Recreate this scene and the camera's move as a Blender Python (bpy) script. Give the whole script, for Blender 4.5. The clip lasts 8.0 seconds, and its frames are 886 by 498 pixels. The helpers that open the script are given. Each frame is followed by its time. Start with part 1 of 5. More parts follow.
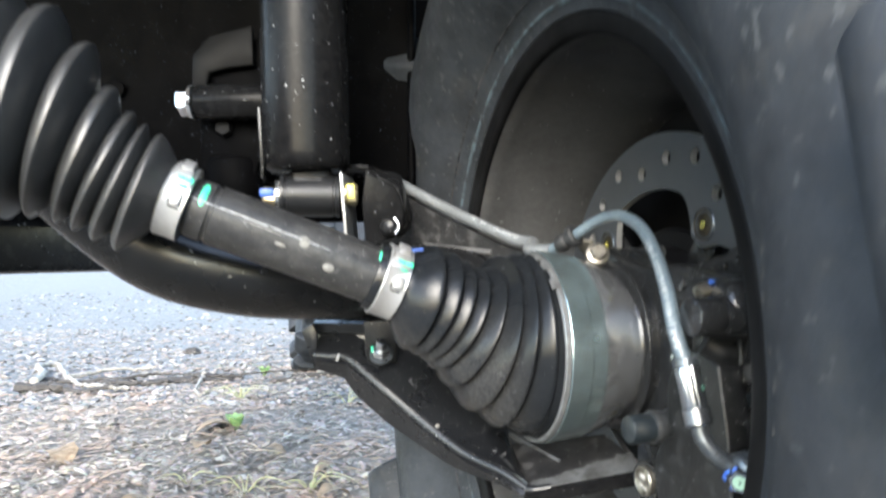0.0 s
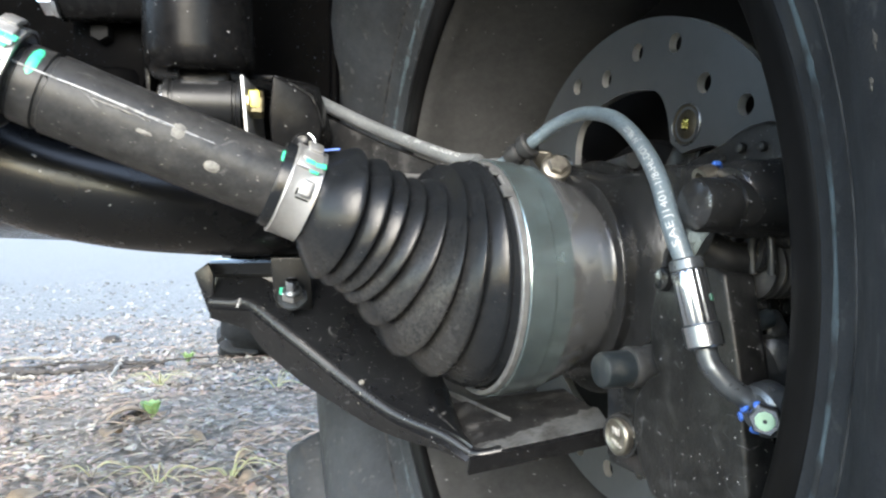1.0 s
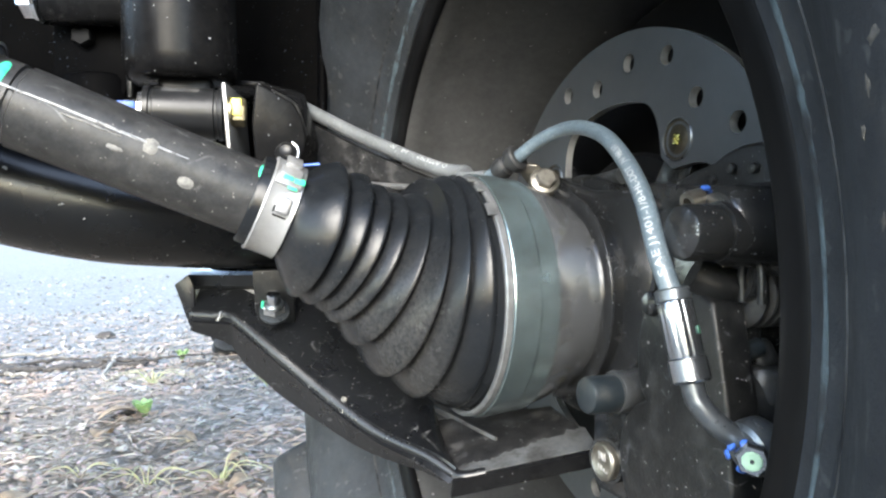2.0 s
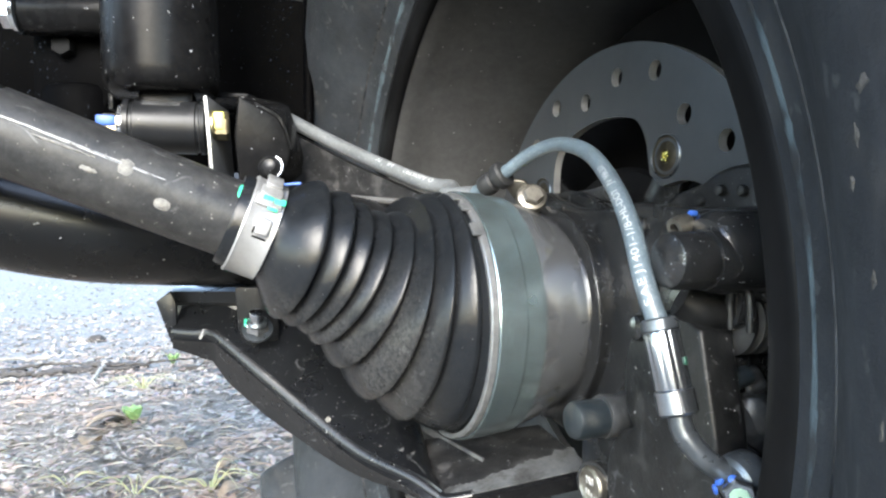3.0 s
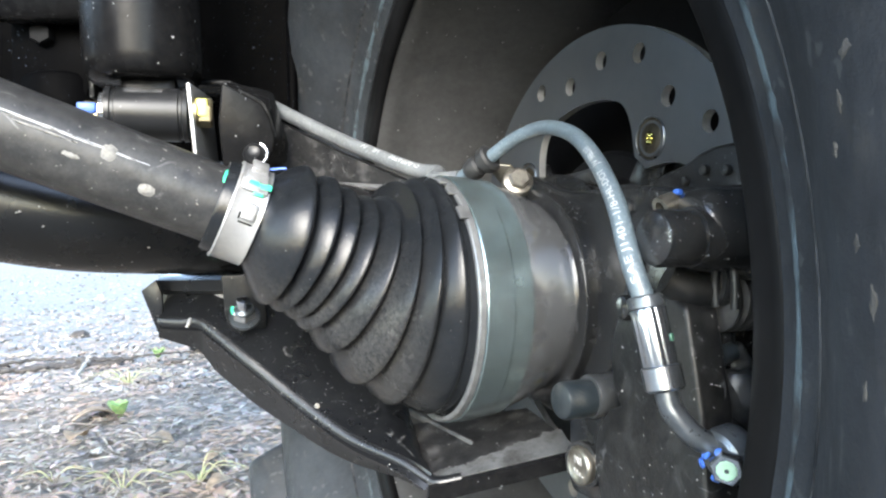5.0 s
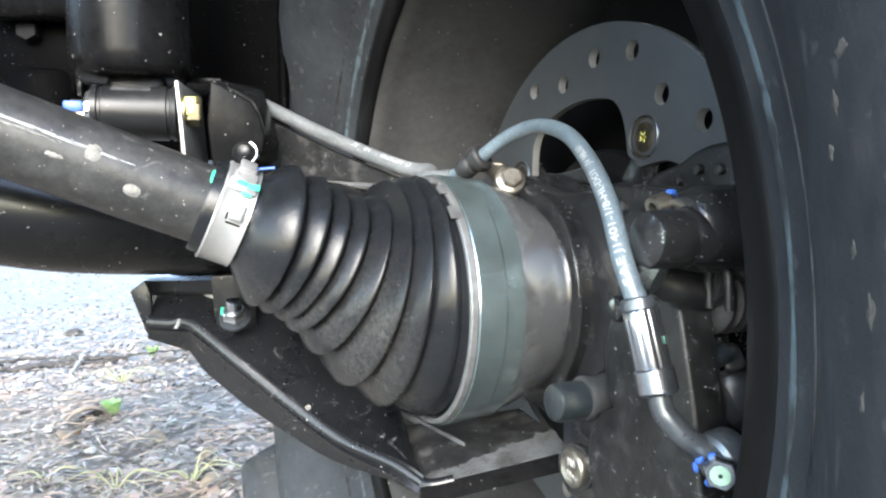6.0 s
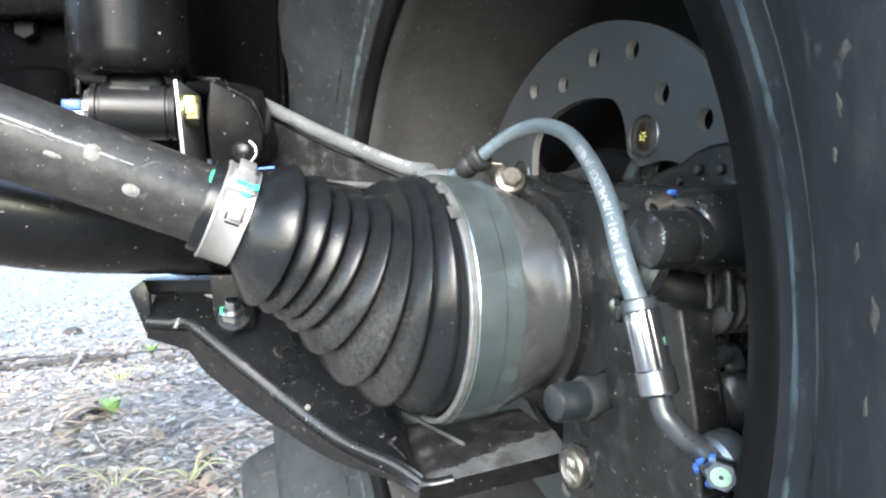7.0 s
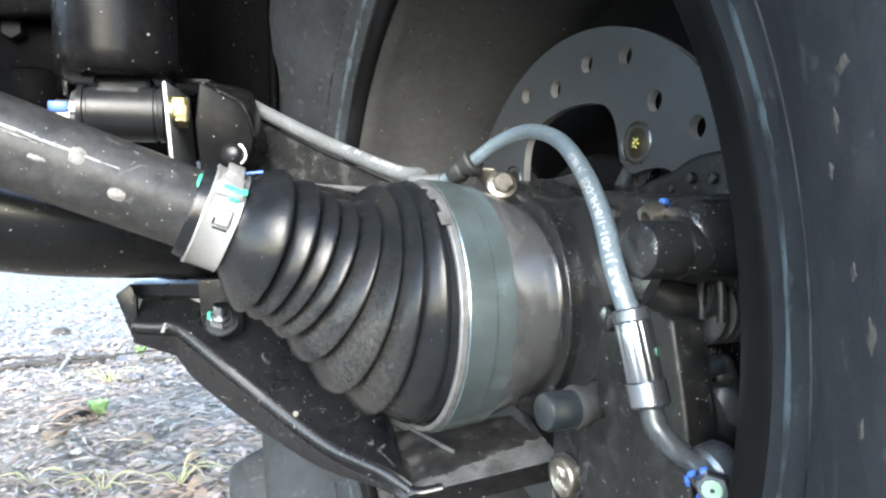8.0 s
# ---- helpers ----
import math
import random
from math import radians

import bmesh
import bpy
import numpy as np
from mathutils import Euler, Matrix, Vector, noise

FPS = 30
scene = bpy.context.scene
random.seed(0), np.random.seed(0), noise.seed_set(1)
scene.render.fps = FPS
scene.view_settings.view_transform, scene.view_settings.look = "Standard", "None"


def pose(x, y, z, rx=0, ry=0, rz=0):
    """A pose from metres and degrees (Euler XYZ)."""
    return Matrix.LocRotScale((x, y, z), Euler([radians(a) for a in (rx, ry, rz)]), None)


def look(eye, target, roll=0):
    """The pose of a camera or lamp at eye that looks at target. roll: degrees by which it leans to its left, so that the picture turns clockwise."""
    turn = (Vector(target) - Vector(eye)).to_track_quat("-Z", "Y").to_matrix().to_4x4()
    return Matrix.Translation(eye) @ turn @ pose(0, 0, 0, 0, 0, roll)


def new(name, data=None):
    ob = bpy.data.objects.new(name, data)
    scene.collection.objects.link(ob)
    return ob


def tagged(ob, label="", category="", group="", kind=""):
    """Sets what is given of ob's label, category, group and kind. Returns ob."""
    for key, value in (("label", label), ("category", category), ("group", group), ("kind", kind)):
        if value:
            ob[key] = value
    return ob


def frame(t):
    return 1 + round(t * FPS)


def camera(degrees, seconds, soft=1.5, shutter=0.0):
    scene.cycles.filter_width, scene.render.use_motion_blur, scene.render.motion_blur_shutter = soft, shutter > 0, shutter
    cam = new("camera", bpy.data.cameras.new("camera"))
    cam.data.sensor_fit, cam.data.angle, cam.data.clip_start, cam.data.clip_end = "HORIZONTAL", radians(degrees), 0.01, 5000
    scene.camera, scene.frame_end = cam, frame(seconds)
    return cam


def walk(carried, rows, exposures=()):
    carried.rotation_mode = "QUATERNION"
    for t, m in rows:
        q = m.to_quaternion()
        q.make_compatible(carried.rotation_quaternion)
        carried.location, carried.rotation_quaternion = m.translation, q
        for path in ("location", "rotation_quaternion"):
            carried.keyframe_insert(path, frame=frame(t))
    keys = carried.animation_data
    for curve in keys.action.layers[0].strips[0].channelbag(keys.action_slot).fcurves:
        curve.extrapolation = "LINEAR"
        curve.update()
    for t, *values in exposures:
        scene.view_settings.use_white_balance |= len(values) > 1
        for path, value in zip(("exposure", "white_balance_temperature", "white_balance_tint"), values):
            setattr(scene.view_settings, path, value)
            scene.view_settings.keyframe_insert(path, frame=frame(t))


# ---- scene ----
cam = camera(65.0, 8.0, soft=2.2, shutter=0.5)
PATH = [
    (0, (0.02518, 0.02542, 0.39200), (0.00200, 1.02497, 0.41079), -0.540),
    (0.5, (0.01932, 0.07387, 0.35250), (0.02917, 1.07375, 0.36435), -1.663),
    (1, (0.02996, 0.11305, 0.35197), (0.09504, 1.11091, 0.35695), -0.712),
    (1.5, (0.03452, 0.11903, 0.35576), (0.10200, 1.11675, 0.35352), -0.358),
    (3, (0.04186, 0.12766, 0.37130), (0.11934, 1.12465, 0.36900), -0.536),
    (3.5, (0.04016, 0.12721, 0.37148), (0.12963, 1.12319, 0.36579), -0.403),
    (4, (0.04069, 0.12706, 0.37041), (0.13264, 1.12281, 0.36599), -0.836),
    (4.5, (0.04039, 0.12646, 0.36785), (0.13551, 1.12188, 0.35794), -1.107),
    (6, (0.04333, 0.13082, 0.36935), (0.14759, 1.12517, 0.34953), -1.319),
    (6.5, (0.04342, 0.13179, 0.37091), (0.14910, 1.12594, 0.34862), -1.602),
    (7, (0.04313, 0.13149, 0.37004), (0.14855, 1.12567, 0.34763), -1.295),
    (7.5, (0.04286, 0.13267, 0.36846), (0.15536, 1.12602, 0.34393), -1.211),
    (8, (0.04408, 0.13429, 0.37205), (0.16119, 1.12721, 0.35182), -0.928),
]
walk(cam, [(t, look(eye, target, roll)) for t, eye, target, roll in PATH], exposures=((0.0, 3.57, 7450, 10), (0.6, 3.40, 7600, 10), (1.5, 3.56, 7450, 10), (4.5, 3.81, 7250, 10), (6.0, 3.91, 7250, 10), (8.0, 3.97, 7250, 10)))

# ---- world, sun and exposure ----
world = bpy.data.worlds.new("world")
scene.world = world
world.use_nodes = True
wn = world.node_tree.nodes
sky = wn.new("ShaderNodeTexSky")
sky.sky_type = "NISHITA"
sky.sun_disc = False
sky.sun_elevation = radians(28)
sky.sun_rotation = radians(192)
sky.dust_density = 0.6
wn["Background"].inputs["Strength"].default_value = 0.15
world.node_tree.links.new(sky.outputs["Color"], wn["Background"].inputs["Color"])
sun = new("sun", bpy.data.lights.new("sun", "SUN"))
sun.data.energy = 0.75
sun.data.angle = radians(26)
sun.data.color = (0.90, 0.95, 1.0)
sun.matrix_world = look((-1.836, -8.636, 4.695), (0, 0, 0))

# ---- materials ----


def mat(name, base, rough=0.5, metal=0.0, spots=None, spot_scale=60, spot_cut=0.6, spot_soft=0.1, spot_rough=None,
        vary=0.25, scale=25, bump=0.1, bump_scale=200, coat=0.0, specks=None, speck_scale=300, speck_cut=0.75, spec=0.5, grime=0.0, low=None, scratch=None, scratch_scale=45):
    """Principled paint, rubber or metal: tone varies at a broad scale, dust or wear lies in patches, specks are fine, and the grain is bumped."""
    m = bpy.data.materials.new(name)
    m.use_nodes = True
    nt = m.node_tree
    n, ln = nt.nodes, nt.links
    b = n["Principled BSDF"]
    b.inputs["Roughness"].default_value = rough
    b.inputs["Metallic"].default_value = metal
    b.inputs["Coat Weight"].default_value = coat
    b.inputs["Specular IOR Level"].default_value = spec
    b.inputs["Coat Roughness"].default_value = 0.12
    tc = n.new("ShaderNodeTexCoord")

    def noise_at(sc, detail=5.0, rg=0.6):
        t = n.new("ShaderNodeTexNoise")
        t.inputs["Scale"].default_value = sc
        t.inputs["Detail"].default_value = detail
        t.inputs["Roughness"].default_value = rg
        ln.new(tc.outputs["Object"], t.inputs["Vector"])
        return t.outputs["Fac"]

    def ramp(fac, lo, hi):
        r = n.new("ShaderNodeMapRange")
        r.inputs["From Min"].default_value = lo
        r.inputs["From Max"].default_value = hi
        ln.new(fac, r.inputs["Value"])
        return r.outputs["Result"]

    def mix(fac, a, c):
        x = n.new("ShaderNodeMix")
        x.data_type = "RGBA"
        ln.new(fac, x.inputs["Factor"])
        for sock, val in ((x.inputs["A"], a), (x.inputs["B"], c)):
            if isinstance(val, tuple):
                sock.default_value = (*val, 1.0)
            else:
                ln.new(val, sock)
        return x.outputs["Result"]

    lo = tuple(v * (1 - vary) for v in base)
    hi = tuple(min(1.0, v * (1 + vary)) for v in base)
    col = mix(ramp(noise_at(scale), 0.3, 0.7), lo, hi)
    rsock = ramp(noise_at(scale * 2.3), 0.2, 0.8)
    rr = n.new("ShaderNodeMapRange")
    rr.inputs["To Min"].default_value = max(0.03, rough * 0.8)
    rr.inputs["To Max"].default_value = min(1.0, rough * 1.2)
    ln.new(rsock, rr.inputs["Value"])
    rout = rr.outputs["Result"]
    if spots:
        f = ramp(noise_at(spot_scale, 8.0, 0.65), spot_cut, spot_cut + spot_soft)
        col = mix(f, col, spots)
        if spot_rough:
            rm = n.new("ShaderNodeMix")
            ln.new(f, rm.inputs["Factor"])
            ln.new(rout, rm.inputs["A"])
            rm.inputs["B"].default_value = spot_rough
            rout = rm.outputs["Result"]
    if grime:
        veil = ramp(noise_at(scale * 7, 9.0, 0.75), 0.38, 0.72)
        gm = n.new("ShaderNodeMath")
        gm.operation = "MULTIPLY"
        gm.inputs[1].default_value = grime
        ln.new(veil, gm.inputs[0])
        col = mix(gm.outputs["Value"], col, (0.122, 0.122, 0.12))
    if low:
        z_top, z_bottom, most, dust = low[:4]
        sep = n.new("ShaderNodeSeparateXYZ")
        ln.new(tc.outputs["Object"], sep.inputs["Vector"])
        fall = ramp(sep.outputs["Z"], z_top, z_bottom)
        grain = ramp(noise_at(520, 8.0, 0.85), 0.38, 0.62)
        patch = ramp(noise_at(30, 4.0, 0.6), 0.34, 0.52)
        lm1, lm2, lm3 = (n.new("ShaderNodeMath") for _ in range(3))
        for q in (lm1, lm2, lm3):
            q.operation = "MULTIPLY"
        ln.new(fall, lm1.inputs[0])
        ln.new(grain, lm1.inputs[1])
        ln.new(lm1.outputs["Value"], lm2.inputs[0])
        ln.new(patch, lm2.inputs[1])
        ln.new(lm2.outputs["Value"], lm3.inputs[0])
        lm3.inputs[1].default_value = most
        reach = lm3.outputs["Value"]
        if len(low) > 4:
            lm4 = n.new("ShaderNodeMath")
            lm4.operation = "MULTIPLY"
            ln.new(reach, lm4.inputs[0])
            ln.new(ramp(sep.outputs["X"], low[5], low[4]), lm4.inputs[1])
            reach = lm4.outputs["Value"]
        col = mix(reach, col, dust)
    if scratch:
        wavy = noise_at(scratch_scale, 1.0, 0.4)
        off = n.new("ShaderNodeMath")
        off.operation = "SUBTRACT"
        off.inputs[1].default_value = 0.53
        ln.new(wavy, off.inputs[0])
        ab = n.new("ShaderNodeMath")
        ab.operation = "ABSOLUTE"
        ln.new(off.outputs["Value"], ab.inputs[0])
        line = ramp(ab.outputs["Value"], 0.0085, 0.002)
        some = ramp(noise_at(scratch_scale * 1.7, 5.0, 0.7), 0.52, 0.64)
        sm = n.new("ShaderNodeMath")
        sm.operation = "MULTIPLY"
        ln.new(line, sm.inputs[0])
        ln.new(some, sm.inputs[1])
        col = mix(sm.outputs["Value"], col, scratch)
    if specks:
        col = mix(ramp(noise_at(speck_scale, 2.0, 0.5), speck_cut, speck_cut + 0.03), col, specks)
    ln.new(col, b.inputs["Base Color"])
    ln.new(rout, b.inputs["Roughness"])
    if bump:
        bp = n.new("ShaderNodeBump")
        bp.inputs["Strength"].default_value = bump
        bp.inputs["Distance"].default_value = 0.001
        ln.new(noise_at(bump_scale, 6.0, 0.7), bp.inputs["Height"])
        ln.new(bp.outputs["Normal"], b.inputs["Normal"])
    return m


M_BOOT = mat("boot_rubber", (0.0054, 0.0064, 0.0078), 0.17, spec=0.165, spots=(0.0130, 0.0138, 0.0150), spot_scale=30, spot_cut=0.56, spot_soft=0.25, spot_rough=0.6, specks=(0.10, 0.10, 0.10), speck_scale=1100, speck_cut=0.74, grime=0.03, bump=0.15, bump_scale=600, low=(-0.030, -0.065, 0.55, (0.049, 0.0478, 0.0460), 0.114, 0.136))
M_BOOT_GREY = mat("dusty_boot_rubber", (0.016, 0.0165, 0.0175), 0.38, spots=(0.026, 0.026, 0.0265), spot_scale=22, spot_cut=0.50, spot_soft=0.3, spot_rough=0.6, specks=(0.10, 0.10, 0.10), speck_scale=900, speck_cut=0.71, grime=0.10, bump=0.15, bump_scale=600)
M_SHAFT = mat("shaft_paint", (0.014, 0.0142, 0.0150), 0.36, spec=0.22, spots=(0.030, 0.0296, 0.029), spot_scale=22, spot_cut=0.54, spot_soft=0.28, spot_rough=0.65, specks=(0.17, 0.165, 0.155), speck_scale=500, speck_cut=0.70, grime=0.17, bump=0.2, bump_scale=350, scratch=(0.08, 0.08, 0.08), scratch_scale=34)
M_BLACK = mat("black_gloss_paint", (0.0040, 0.0041, 0.0046), 0.26, spots=(0.011, 0.011, 0.0112), spot_scale=30, spot_cut=0.60, spot_soft=0.25, spot_rough=0.45, specks=(0.24, 0.25, 0.26), speck_scale=300, speck_cut=0.715, grime=0.04, bump=0.14, bump_scale=160, spec=0.065)
M_ARM = mat("arm_black_paint", (0.0036, 0.0041, 0.0052), 0.29, coat=0.0, spots=(0.0065, 0.0070, 0.0078), spot_scale=28, spot_cut=0.58, spot_soft=0.3, spot_rough=0.45, specks=(0.2, 0.2, 0.195), speck_scale=640, speck_cut=0.71, grime=0.03, bump=0.18, bump_scale=160, spec=0.36, scratch=(0.09, 0.093, 0.097), scratch_scale=38)
# Worn paint of the web rim, and the painted sheen on the shock eye.
M_WORN_SHEEN = mat("worn_dusty_paint_and_sheen", (0.040, 0.041, 0.043), 0.55, spots=(0.014, 0.014, 0.015), spot_scale=70, spot_cut=0.50, spot_soft=0.16, grime=0.3, bump=0.3, bump_scale=300)
M_SCUFF = mat("scuffed_grey_paint", (0.036, 0.039, 0.042), 0.6, vary=0.4, scale=60, spots=(0.011, 0.0115, 0.0125), spot_scale=55, spot_cut=0.50, spot_soft=0.10, grime=0.35, bump=0.25, bump_scale=300)
M_DUSTY = mat("dusty_tray_paint", (0.006, 0.0062, 0.007), 0.42, spots=(0.032, 0.032, 0.033), spot_scale=95, spot_cut=0.52, spot_soft=0.12, spot_rough=0.8, specks=(0.10, 0.10, 0.10), speck_scale=500, speck_cut=0.70, grime=0.12, bump=0.2, spec=0.2, scratch=(0.09, 0.092, 0.095), scratch_scale=50)
M_CAST = mat("cast_black", (0.0062, 0.0067, 0.0076), 0.20, spots=(0.0085, 0.0087, 0.009), spot_scale=45, spot_cut=0.58, spot_soft=0.2, spot_rough=0.5, specks=(0.11, 0.115, 0.12), speck_scale=620, speck_cut=0.70, grime=0.10, bump=0.5, bump_scale=55, spec=0.50, scratch=(0.055, 0.057, 0.060), scratch_scale=70)
M_ZINC = mat("zinc_clamp", (0.32, 0.322, 0.325), 0.34, metal=0.6, vary=0.15, scale=60, spots=(0.24, 0.238, 0.235), spot_scale=90, spot_cut=0.52, spot_soft=0.2, grime=0.12, bump=0.10)
M_BAND = mat("green_zinc_band", (0.21, 0.278, 0.296), 0.24, metal=0.85, vary=0.40, scale=30, spots=(0.13, 0.15, 0.152), spot_scale=40, spot_cut=0.54, spot_soft=0.2, grime=0.10, bump=0.35, bump_scale=40, low=(-0.05, -0.11, 0.6, (0.16, 0.15, 0.135)))
M_TUBE = mat("gloss_tube_paint", (0.005, 0.0052, 0.0058), 0.26, spots=(0.010, 0.010, 0.0105), spot_scale=30, spot_cut=0.60, spot_soft=0.25, spot_rough=0.4, specks=(0.2, 0.2, 0.2), speck_scale=300, speck_cut=0.72, spec=0.35, bump=0.08, bump_scale=200)
M_EYE = mat("satin_black_paint", (0.008, 0.0085, 0.0095), 0.36, spots=(0.02, 0.02, 0.021), spot_scale=60, spot_cut=0.56, spot_soft=0.2, specks=(0.2, 0.2, 0.2), speck_scale=420, speck_cut=0.72, spec=0.26, bump=0.1)
M_STEEL = mat("brushed_zinc_steel", (0.27, 0.295, 0.325), 0.22, metal=0.95, vary=0.15, scale=60, bump=0.03)
M_DULLSTEEL = mat("dull_steel_pipe", (0.075, 0.086, 0.098), 0.30, metal=0.7, vary=0.3, scale=120, grime=0.12, bump=0.1)
M_CUP = mat("cup_steel", (0.45, 0.47, 0.495), 0.15, metal=0.9, vary=0.10, scale=40, spots=(0.25, 0.25, 0.25), spot_scale=40, spot_cut=0.56, spot_soft=0.25, grime=0.08, bump=0.06, low=(-0.05, -0.11, 0.8, (0.11, 0.105, 0.095)))
M_CHROME = mat("bright_plating", (0.52, 0.54, 0.57), 0.15, metal=1.0, vary=0.08, bump=0.05)
M_GOLD = mat("yellow_zinc", (0.36, 0.31, 0.20), 0.34, metal=0.9, vary=0.35, scale=140, spots=(0.15, 0.125, 0.085), spot_scale=160, spot_cut=0.50, spot_soft=0.2, bump=0.2)
M_OLDZINC = mat("browned_zinc", (0.20, 0.188, 0.165), 0.36, metal=0.9, vary=0.3, scale=160, spots=(0.10, 0.09, 0.075), spot_scale=200, spot_cut=0.52, spot_soft=0.2, bump=0.2)
M_DISC = mat("disc_steel", (0.066, 0.073, 0.081), 0.38, metal=0.65, vary=0.15, scale=14, spots=(0.066, 0.070, 0.075), spot_scale=25, spot_cut=0.5, spot_soft=0.4, grime=0.12, bump=0.06, spec=0.6)
M_DISC_EDGE = mat("disc_cut_edge", (0.32, 0.32, 0.315), 0.45, metal=0.7, vary=0.2, scale=60)
M_RIM = mat("rim_black", (0.0185, 0.0193, 0.0206), 0.5, spots=(0.037, 0.038, 0.0398), spot_scale=14, spot_cut=0.45, spot_soft=0.4, spot_rough=0.75, specks=(0.22, 0.22, 0.22), speck_scale=260, speck_cut=0.72, grime=0.15, bump=0.15, bump_scale=500)
M_RIM_EDGE = mat("rim_worn_edge", (0.042, 0.058, 0.068), 0.6, metal=0.0, spec=0.2, vary=0.5, scale=90, spots=(0.018, 0.020, 0.023), spot_scale=70, spot_cut=0.47, spot_soft=0.1, bump=0.3)
M_TYRE = mat("tyre_rubber", (0.0150, 0.0176, 0.0214), 0.66, vary=0.4, scale=26, spots=(0.027, 0.0280, 0.0290), spot_scale=45, spot_cut=0.56, spot_soft=0.2, spot_rough=0.85, specks=(0.033, 0.036, 0.039), speck_scale=150, speck_cut=0.645, grime=0.05, bump=0.6, bump_scale=130, spec=0.15)
M_HOSE = mat("braided_hose", (0.062, 0.086, 0.103), 0.42, coat=0.25, vary=0.2, scale=200, spots=(0.14, 0.165, 0.185), spot_scale=900, spot_cut=0.56, spot_soft=0.1, bump=0.2, bump_scale=1500)
M_LINE = mat("grey_hose", (0.072, 0.079, 0.085), 0.50, coat=0.0, vary=0.25, scale=80, spots=(0.14, 0.15, 0.155), spot_scale=700, spot_cut=0.56, spot_soft=0.1, grime=0.2, bump=0.2)
M_RUBBER = mat("black_rubber", (0.013, 0.0135, 0.0145), 0.55, vary=0.25, bump=0.2, spots=(0.06, 0.056, 0.05), spot_scale=60, spot_cut=0.55, spot_soft=0.2)
M_GREEN = mat("green_paint_mark", (0.02, 0.38, 0.22), 0.45, vary=0.3, scale=300)
M_DKGREEN = mat("dark_green_mark", (0.008, 0.07, 0.045), 0.5, vary=0.2, scale=300)
M_BLUE = mat("blue_paint_mark", (0.02, 0.08, 0.32), 0.45, vary=0.3, scale=300)
M_YELLOW = mat("yellow_paint_mark", (0.78, 0.76, 0.14), 0.5, vary=0.12, scale=300)
M_PALE = mat("pale_green_paint", (0.17, 0.28, 0.21), 0.5, vary=0.15, scale=300)
M_MUD = mat("dried_mud", (0.115, 0.112, 0.105), 0.9, vary=0.3, scale=300, spots=(0.05, 0.05, 0.05), spot_scale=500, spot_cut=0.5, spot_soft=0.2, bump=0.5, bump_scale=700)
M_DAB = mat("tyre_mud", (0.036, 0.034, 0.031), 0.9, vary=0.5, scale=200, spots=(0.022, 0.022, 0.023), spot_scale=260, spot_cut=0.5, spot_soft=0.2, bump=0.5, bump_scale=500)
M_SIDE = mat("sidewall_edge_light", (0.034, 0.035, 0.037), 0.8, vary=0.6, scale=50, spots=(0.009, 0.010, 0.012), spot_scale=35, spot_cut=0.50, spot_soft=0.1, spec=0.1)
# Pale scuffs, and the painted highlight lines on shaft and arm.
M_STREAK = mat("pale_scuff_and_highlight", (0.17, 0.175, 0.18), 0.5, vary=0.4, scale=200, spots=(0.05, 0.05, 0.05), spot_scale=260, spot_cut=0.53, spot_soft=0.1, bump=0.2)
M_PRINT = mat("white_print", (0.30, 0.315, 0.325), 0.6, vary=0.1, scale=300, bump=0.0)
M_PIN = mat("blue_grey_pin", (0.010, 0.0155, 0.020), 0.36, metal=0.3, vary=0.2, spots=(0.05, 0.05, 0.047), spot_scale=80, spot_cut=0.55, spot_soft=0.2, grime=0.1)
M_GREYCAST = mat("grey_aluminium", (0.024, 0.026, 0.028), 0.40, metal=0.2, vary=0.35, scale=60, spots=(0.055, 0.056, 0.057), spot_scale=60, spot_cut=0.57, spot_soft=0.10, grime=0.08, bump=0.4)
M_BRONZE = mat("dark_gold_recess", (0.045, 0.037, 0.025), 0.4, metal=0.8, vary=0.4, scale=250, bump=0.3, bump_scale=500)
M_BRIGHTGOLD = mat("bright_yellow_zinc", (0.55, 0.50, 0.16), 0.22, metal=0.9, vary=0.2, scale=250)
M_PLATE = mat("dusty_cast_plate", (0.0044, 0.0048, 0.0054), 0.40, vary=0.5, spots=(0.016, 0.0163, 0.0168), spot_scale=85, spot_cut=0.55, spot_soft=0.2, spot_rough=0.7, specks=(0.20, 0.20, 0.20), speck_scale=520, speck_cut=0.70, grime=0.07, bump=0.45, bump_scale=120, spec=0.30, scratch=(0.05, 0.052, 0.055), scratch_scale=60)
M_LIP = mat("lip_steel", (0.14, 0.145, 0.15), 0.38, metal=0.6, vary=0.3, scale=120, bump=0.1)
M_FLANGE = mat("rim_flange_black", (0.0040, 0.0041, 0.0045), 0.50, vary=0.4, bump=0.10, spec=0.06)
# Base is darker than black plastic: shade under the body is in the colour.
M_PANEL = mat("shaded_black_plastic", (0.0009, 0.0009, 0.0011), 0.6, specks=(0.035, 0.042, 0.055), speck_scale=420, speck_cut=0.70, bump=0.15, spec=0.02)

# ---- helpers of this scene ----
C = Vector((0.0754, 0.4557, 0.3496))
N = Vector((0.9612, 0.2756, -0.0140)).normalized()
H = Vector((0, 0, 1)).cross(N).normalized()
V = N.cross(H)


def W(s, h, v):
    """A place by the wheel's axle: s outwards along it, h ahead, v up."""
    return C + s * N + h * H + v * V


def thing(name, at, label, category, group="", kind=""):
    ob = new(name)
    ob.location = at
    ob.empty_display_size = 0.02
    return tagged(ob, label, category, group, kind)


